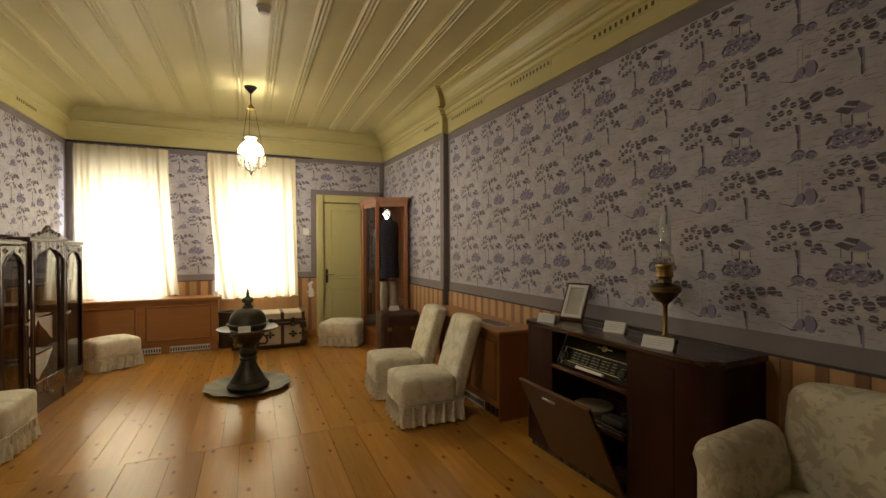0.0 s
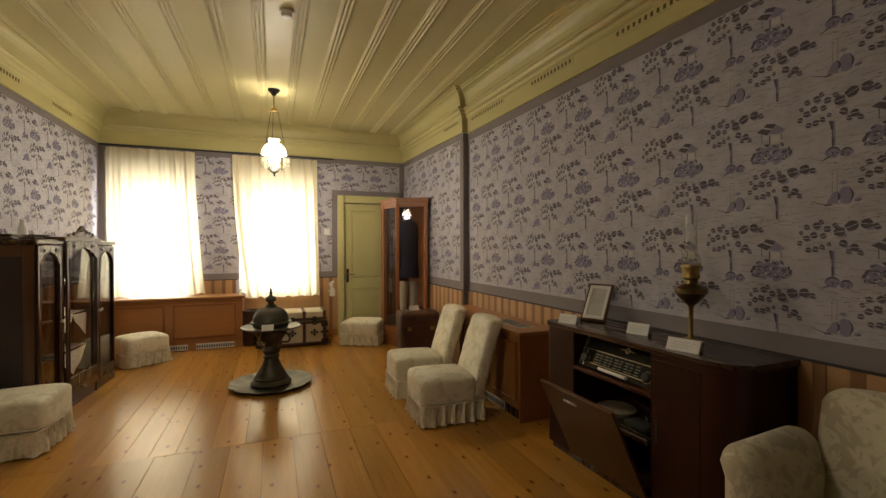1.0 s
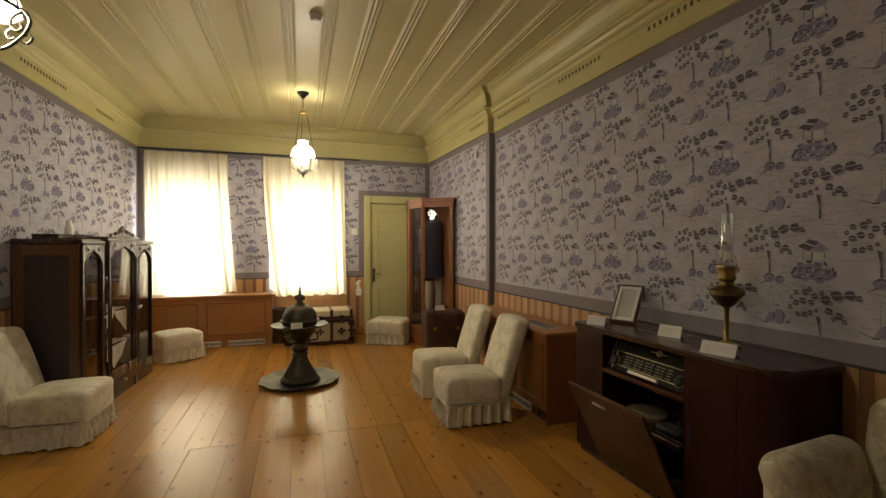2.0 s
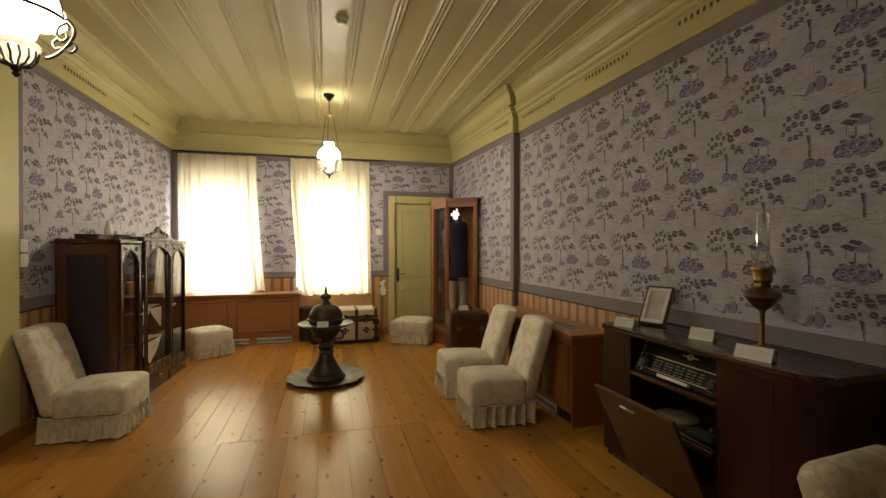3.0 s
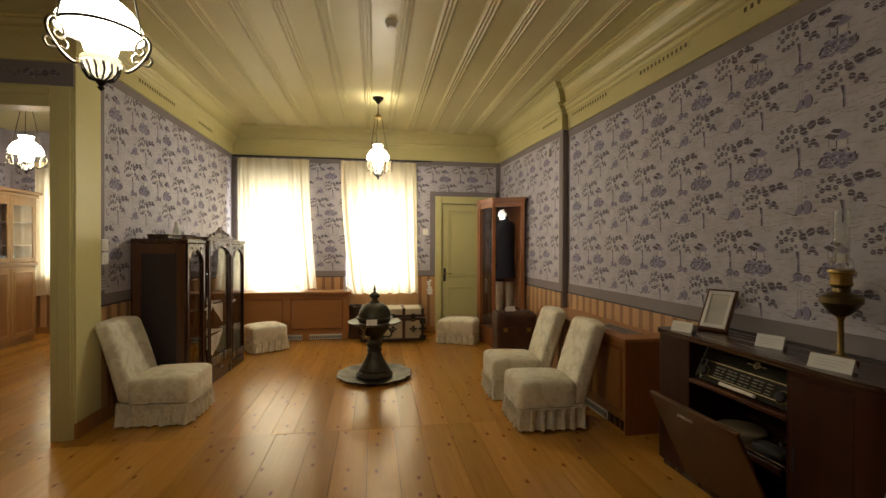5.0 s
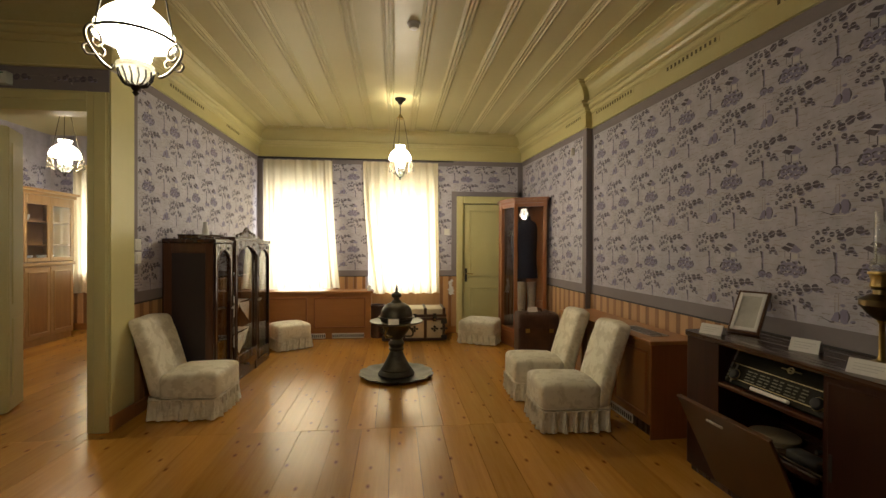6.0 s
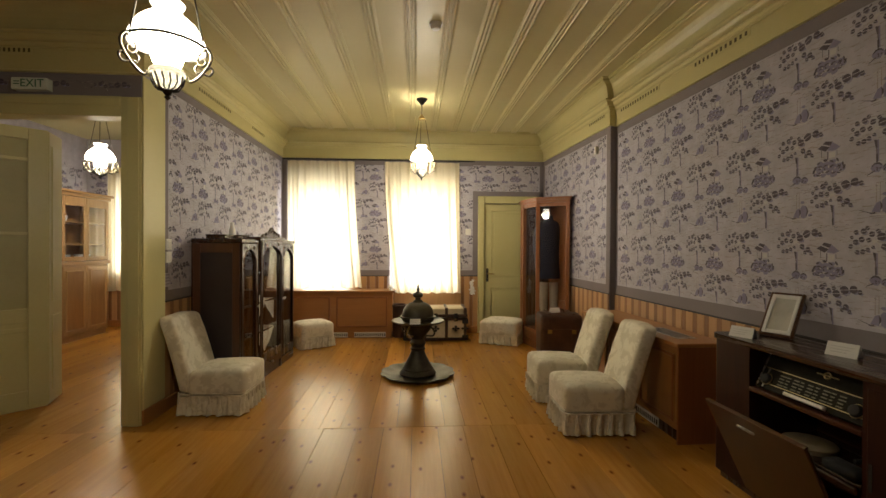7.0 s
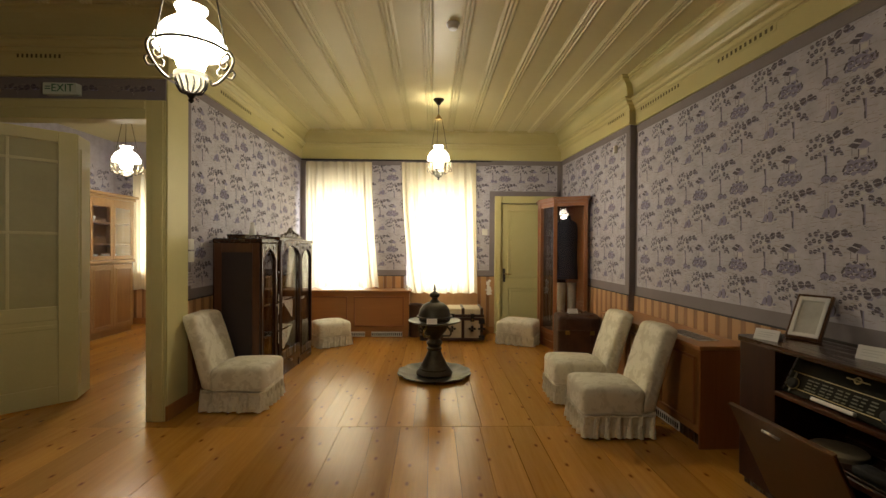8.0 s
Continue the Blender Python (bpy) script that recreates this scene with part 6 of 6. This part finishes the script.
def arched_door(a, b, proud, z0, z1, knob, cant=2.4):
    """Glass door whose head is cut in a shouldered arch; its pane is canted to mirror the bright curtain."""
    st_, n = 0.030, 24
    bm = bmesh.new()
    box(bm, a, a + st_, -proud - 0.02, -proud, z0, z1, 0.004)
    box(bm, b - st_, b, -proud - 0.02, -proud, z0, z1, 0.004)
    box(bm, a + st_, b - st_, -proud - 0.02, -proud, z0, z0 + 0.09, 0.004)
    i0, i1 = a + st_, b - st_
    arch = []
    for k in range(n + 1):
        f = k / n
        e = 1 - abs(2 * f - 1)
        arch.append((i0 + (i1 - i0) * f, z1 - 0.155 + 0.03 * min(1.0, e / 0.18) + 0.062 * max(0.0, min(1.0, (e - 0.18) / 0.5)) ** 0.6 + 0.022 * max(0.0, (e - 0.68) / 0.32) ** 1.6))
    for p, q in zip(arch, arch[1:]):
        extrude(bm, [p, q, (q[0], z1), (p[0], z1)], -proud - 0.02, -proud, "y")
    d_ = part("door", bm, WALNUT, vc, "carved arched glass door frame")
    bm = bmesh.new()
    tube(bm, [(p[0], -proud - 0.021, p[1]) for p in arch] , 0.006, 6)
    tube(bm, [(i0, -proud - 0.021, z0 + 0.09), (i0, -proud - 0.021, arch[0][1])], 0.005, 6)
    tube(bm, [(i1, -proud - 0.021, z0 + 0.09), (i1, -proud - 0.021, arch[-1][1])], 0.005, 6)
    part("bead", bm, MAHOGANY, d_, "polished bead round the glass", 60)
    bm = bmesh.new()
    hw = (i1 - i0) / 2 + 0.004
    box(bm, -hw, hw, -0.002, 0.002, z0 + 0.085, z1 - 0.02)
    part("pane", bm, CLEAR, d_, "", None, pose((i0 + i1) / 2, -proud - 0.010, 0, 0, 0, cant))
    for s in (-1, 1):
        bm = bmesh.new()
        cx = (a + b) / 2 + s * (b - a) * 0.30
        tube(bm, [(cx + s * 0.03 * math.cos(t_) * (1 - t_ / 9), -proud - 0.022, z1 - 0.042 + 0.022 * math.sin(t_) * (1 - t_ / 9)) for t_ in [0.5 * j for j in range(13)]], 0.0055, 6)
        part("carving", bm, WALNUT, d_)
    bm = bmesh.new()
    lathe(bm, [(0.008, 0), (0.007, 0.012), (0.014, 0.02), (0.012, 0.03), (0.004, 0.034)], 14)
    part("knob", bm, NICKEL, d_, "small bright knob", 50, pose(knob, -proud - 0.02, 0.80, 90, 0, 0))
    return d_


arched_door(0.012, VA - 0.03, 0.0, 0.11, VH - 0.005, VA - 0.055)
arched_door(VA + 0.02, VB - 0.02, 0.022, 0.19, VH + 0.03, VB - 0.045, 3.6)
arched_door(VB + 0.03, VL - 0.012, 0.0, 0.11, VH - 0.005, VB + 0.055)
dr = boxpart("drawer", (VA + 0.02, VB - 0.02, -0.03, 0.0, 0.10, 0.185), WALNUT_X, vc, "low drawer under the middle door", 0.004)
bm = bmesh.new()
lathe(bm, [(0.008, 0), (0.008, 0.012), (0.016, 0.02), (0.004, 0.03)], 14)
part("knob", bm, NICKEL, dr, "", 50, pose((VA + VB) / 2, -0.03, 0.142, 90, 0, 0))
boxpart("centre_cap", (VA - 0.035, VB + 0.035, -0.05, 0.10, VH + 0.03, VH + 0.072), WALNUT_X, vc, "raised moulded cap", 0.012, 3)
bm = bmesh.new()
cr = []
mid = (VA + VB) / 2
for k in range(41):
    f = k / 40
    e = 1 - abs(2 * f - 1)
    cr.append((mid - 0.25 + 0.5 * f, VH + 0.072 + 0.012 + 0.045 * e + 0.05 * e ** 6 + 0.014 * abs(math.sin(f * 6 * math.pi))))
extrude(bm, cr + [(mid + 0.25, VH + 0.07), (mid - 0.25, VH + 0.07)], -0.04, -0.012, "y")
for k in range(7):
    x = mid - 0.18 + 0.06 * k
    tube(bm, [(x + 0.016 * math.cos(t_), -0.044, VH + 0.10 + 0.012 * (3 - abs(k - 3)) + 0.012 * math.sin(t_)) for t_ in [0.785 * j for j in range(8)]], 0.006, 6, True)
part("crest", bm, WALNUT, vc, "carved scrolled crest", 40)

LINEN = painted("white_linen", (0.60, 0.57, 0.48), (0.72, 0.69, 0.60), 0.85, 160, 5, 0.3)


def doily(m, w, hang, label, sides=False):
    """Cloth laid on a shelf with a pointed corner hanging over the edge."""
    bm = bmesh.new()
    n = 14
    rows = []
    for j in range(9):
        row = []
        for i in range(n + 1):
            s = i / n * 2 - 1
            if j < 4:
                row.append(bm.verts.new((s * w / 2, 0.26 - 0.08 * j, 0.004)))
            else:
                f = (j - 3) / 5
                row.append(bm.verts.new((s * w / 2 * (1 - 0.06 * f), 0.006 + 0.004 * math.sin(9 * s), 0.003 - hang * f * (abs(s) if sides else 1 - abs(s)) ** 0.8 - 0.02 * f)))
        rows.append(row)
    for a, b in zip(rows, rows[1:]):
        for i in range(n):
            bm.faces.new((a[i], a[i + 1], b[i + 1], b[i]))
    t = part("doily", bm, LINEN, None, "", 50, m)
    return tagged(t, label, "cloth", "shelf cloths")


for z, w in ((0.489, 0.56), (0.809, 0.56)):
    doily(mc @ pose((VA + VB) / 2, 0.04, z), w, 0.22, "white embroidered cloth hanging over a cabinet shelf", z > 0.6)
for x, z in (((VA + VB) / 2 - 0.05, 0.81), ((VA + VB) / 2 - 0.12, 0.49), ((VA + VB) / 2 - 0.10, 1.11)):
    label_card(mc @ pose(x, 0.11, z + 0.006), 0.12, 0.06)


def glass_cup(m, r, h):
    t = thing("glass_cup", m, "small stemmed cup in nickel, standing for glass highlights, on a shelf", "glass", "cabinet glasses")
    bm = bmesh.new()
    lathe(bm, [(r * 0.8, 0), (r * 0.8, 0.004), (0.006, 0.01), (0.006, h * 0.4), (r * 0.7, h * 0.5), (r, h), (r * 0.94, h), (r * 0.62, h * 0.53)], 20)
    # Opaque nickel, whose gloss stands in for the highlights of clear glass.
    part("bowl", bm, NICKEL, t, "", 50)
    return t


for x, z in ((0.10, 0.81), (0.18, 0.81), (0.27, 0.81), (0.14, 0.49), (0.26, 1.11), (1.16, 0.81), (1.26, 0.81), (1.36, 0.81), (1.22, 0.49), (1.33, 1.11)):
    glass_cup(mc @ pose(x, 0.16, z), 0.028, 0.11)
ZT = VH + 0.045
for x, w, hh, lab in ((0.42, 0.26, 0.045, "flat dark wooden box on the cabinet"), (0.14, 0.24, 0.04, "flat dark wooden box on the cabinet")):
    t = thing("box", mc @ pose(x, 0.24, ZT), lab, "box", "boxes on the cabinet")
    boxpart("body", (-w / 2, w / 2, -0.09, 0.09, 0, hh * 0.65), WALNUT_X, t, "", 0.003)
    boxpart("lid", (-w / 2 - 0.004, w / 2 + 0.004, -0.094, 0.094, hh * 0.65, hh), WALNUT_X, t, "", 0.004)
vs = thing("vase", mc @ pose(0.275, 0.20, ZT), "slender white porcelain vase on the cabinet", "vase")
bm = bmesh.new()
lathe(bm, [(0.030, 0), (0.035, 0.012), (0.033, 0.07), (0.024, 0.115), (0.017, 0.145), (0.022, 0.165), (0.014, 0.165)], 20)
part("body", bm, WHITE, vs, "", 50)

# ---- bookcase in the next room ----
BURR = wood("figured_oak", (0.20, 0.09, 0.026), (0.34, 0.175, 0.06), "z", 0.35, 0.15, 0, 0.1, 0.4)
bk = thing("bookcase", pose(-4.97, 6.05, 0, 0, 0, 90), "tall oak bookcase with glazed upper doors and panelled lower doors", "bookcase")
BL, BD, BH = 1.40, 0.45, 2.12
boxpart("back", (0, BL, BD - 0.02, BD, 0.08, BH), BOOKOAK, bk, "", 0.0)
boxpart("lower_body", (0.0, BL, 0.02, BD - 0.02, 0.08, 1.12), BOOKOAK, bk, "", 0.003)
boxpart("waist", (-0.012, BL + 0.012, -0.015, BD, 1.12, 1.17), BOOKOAK, bk, "", 0.006)
for x in (0, BL - 0.03):
    boxpart("side", (x, x + 0.03, 0.0, BD - 0.02, 1.17, BH), BOOKOAK, bk, "", 0.003)
boxpart("plinth", (0.02, BL - 0.02, 0.03, BD, 0, 0.08), BOOKOAK, bk, "", 0.003)
boxpart("crown", (-0.025, BL + 0.025, -0.025, BD + 0.01, BH, BH + 0.05), BOOKOAK, bk, "moulded crown", 0.012, 3)
boxpart("crown", (-0.055, BL + 0.055, -0.055, BD + 0.01, BH + 0.051, BH + 0.09), BOOKOAK, bk, "moulded crown", 0.012, 3)
for z in (1.42, 1.75):
    boxpart("shelf", (0.03, BL - 0.03, 0.05, BD - 0.02, z - 0.01, z + 0.01), BOOKOAK, bk, "", 0.002)
for k in range(3):
    a, b = 0.02 + k * 0.455, 0.02 + k * 0.455 + 0.447
    p = boxpart("lower_door", (a, b, -0.002, 0.022, 0.10, 1.10), BOOKOAK, bk, "", 0.004)
    bm = bmesh.new()
    for q in ((a + 0.05, b - 0.05, 0.16, 0.18), (a + 0.05, b - 0.05, 1.02, 1.04), (a + 0.05, a + 0.07, 0.18, 1.02), (b - 0.07, b - 0.05, 0.18, 1.02)):
        box(bm, q[0], q[1], -0.012, 0.0, q[2], q[3], 0.004)
    part("moulding", bm, BOOKOAK, p)
    boxpart("field", (a + 0.07, b - 0.07, -0.004, 0.0, 0.18, 1.02), BURR, p, "darker figured veneer field", 0.0)
    bm = bmesh.new()
    for q in ((a, a + 0.045, 1.18, BH), (b - 0.045, b, 1.18, BH), (a + 0.045, b - 0.045, 1.18, 1.24), (a + 0.045, b - 0.045, BH - 0.13, BH)):
        box(bm, q[0], q[1], 0.0, 0.022, q[2], q[3], 0.004)
    p = part("upper_door", bm, BOOKOAK, bk)
    bm = bmesh.new()
    box(bm, a + 0.045, b - 0.045, 0.009, 0.013, 1.24, BH - 0.13)
    part("pane", bm, CLEAR, p)
for x, z, w in ((0.22, 1.43, 0.16), (0.65, 1.43, 0.12), (0.75, 1.76, 0.10), (0.3, 1.18, 0.18), (0.75, 1.18, 0.16), (1.1, 1.18, 0.2)):
    t = thing("china", pose(-4.97, 6.05, 0, 0, 0, 90) @ pose(x, 0.2, z), "white china dish on a bookcase shelf", "dish", "bookcase china")
    bm = bmesh.new()
    lathe(bm, [(w * 0.25, 0), (w * 0.28, 0.008), (w * 0.45, 0.05), (w * 0.5, 0.09), (w * 0.47, 0.09), (w * 0.4, 0.05), (w * 0.2, 0.012)], 24)
    part("dish", bm, WHITE, t, "", 50)

# ---- floorboards ----
fl_ob = boxpart("floor", (WEST - 0.1, right_x(NEAR) + 0.1, NEAR - 0.1, ROOM2_FAR + 0.1, -0.08, -0.012), DARK, None, "", 0.0)
tagged(fl_ob, "varnished orange pine floorboards with knots", "floor", kind="structure")


def boards(x0, x1, y0, y1, widths, seed):
    rnd = random.Random(seed)
    made = {}
    x = x0
    while x < x1 - 0.02:
        w = rnd.choice(widths)
        if x + w > x1 - 0.05:
            w = round(x1 - x, 3)
        if w not in made:
            bm = bmesh.new()
            box(bm, 0.0012, w - 0.0012, 0.001, y1 - y0 - 0.001, -0.02, 0.0)
            ob = part("floorboard", bm, FLOOR, fl_ob)
            made[w] = ob.data
            ob.matrix_basis = pose(x, y0, 0)
        else:
            shared("floorboard", made[w], fl_ob, pose(x, y0, rnd.uniform(-0.0006, 0.0006), rnd.uniform(-0.012, 0.012), rnd.uniform(-0.07, 0.07)))
        x += w


boards(LEFT - 0.02, right_x(3.4), 3.46, FAR + 0.3, (0.16, 0.18, 0.2, 0.22), 1)
boards(WEST, right_x(NEAR), NEAR, 3.46, (0.2, 0.22, 0.24, 0.26), 2)
boards(WEST, LEFT - 0.02, 3.46, ROOM2_FAR, (0.16, 0.18, 0.2), 3)
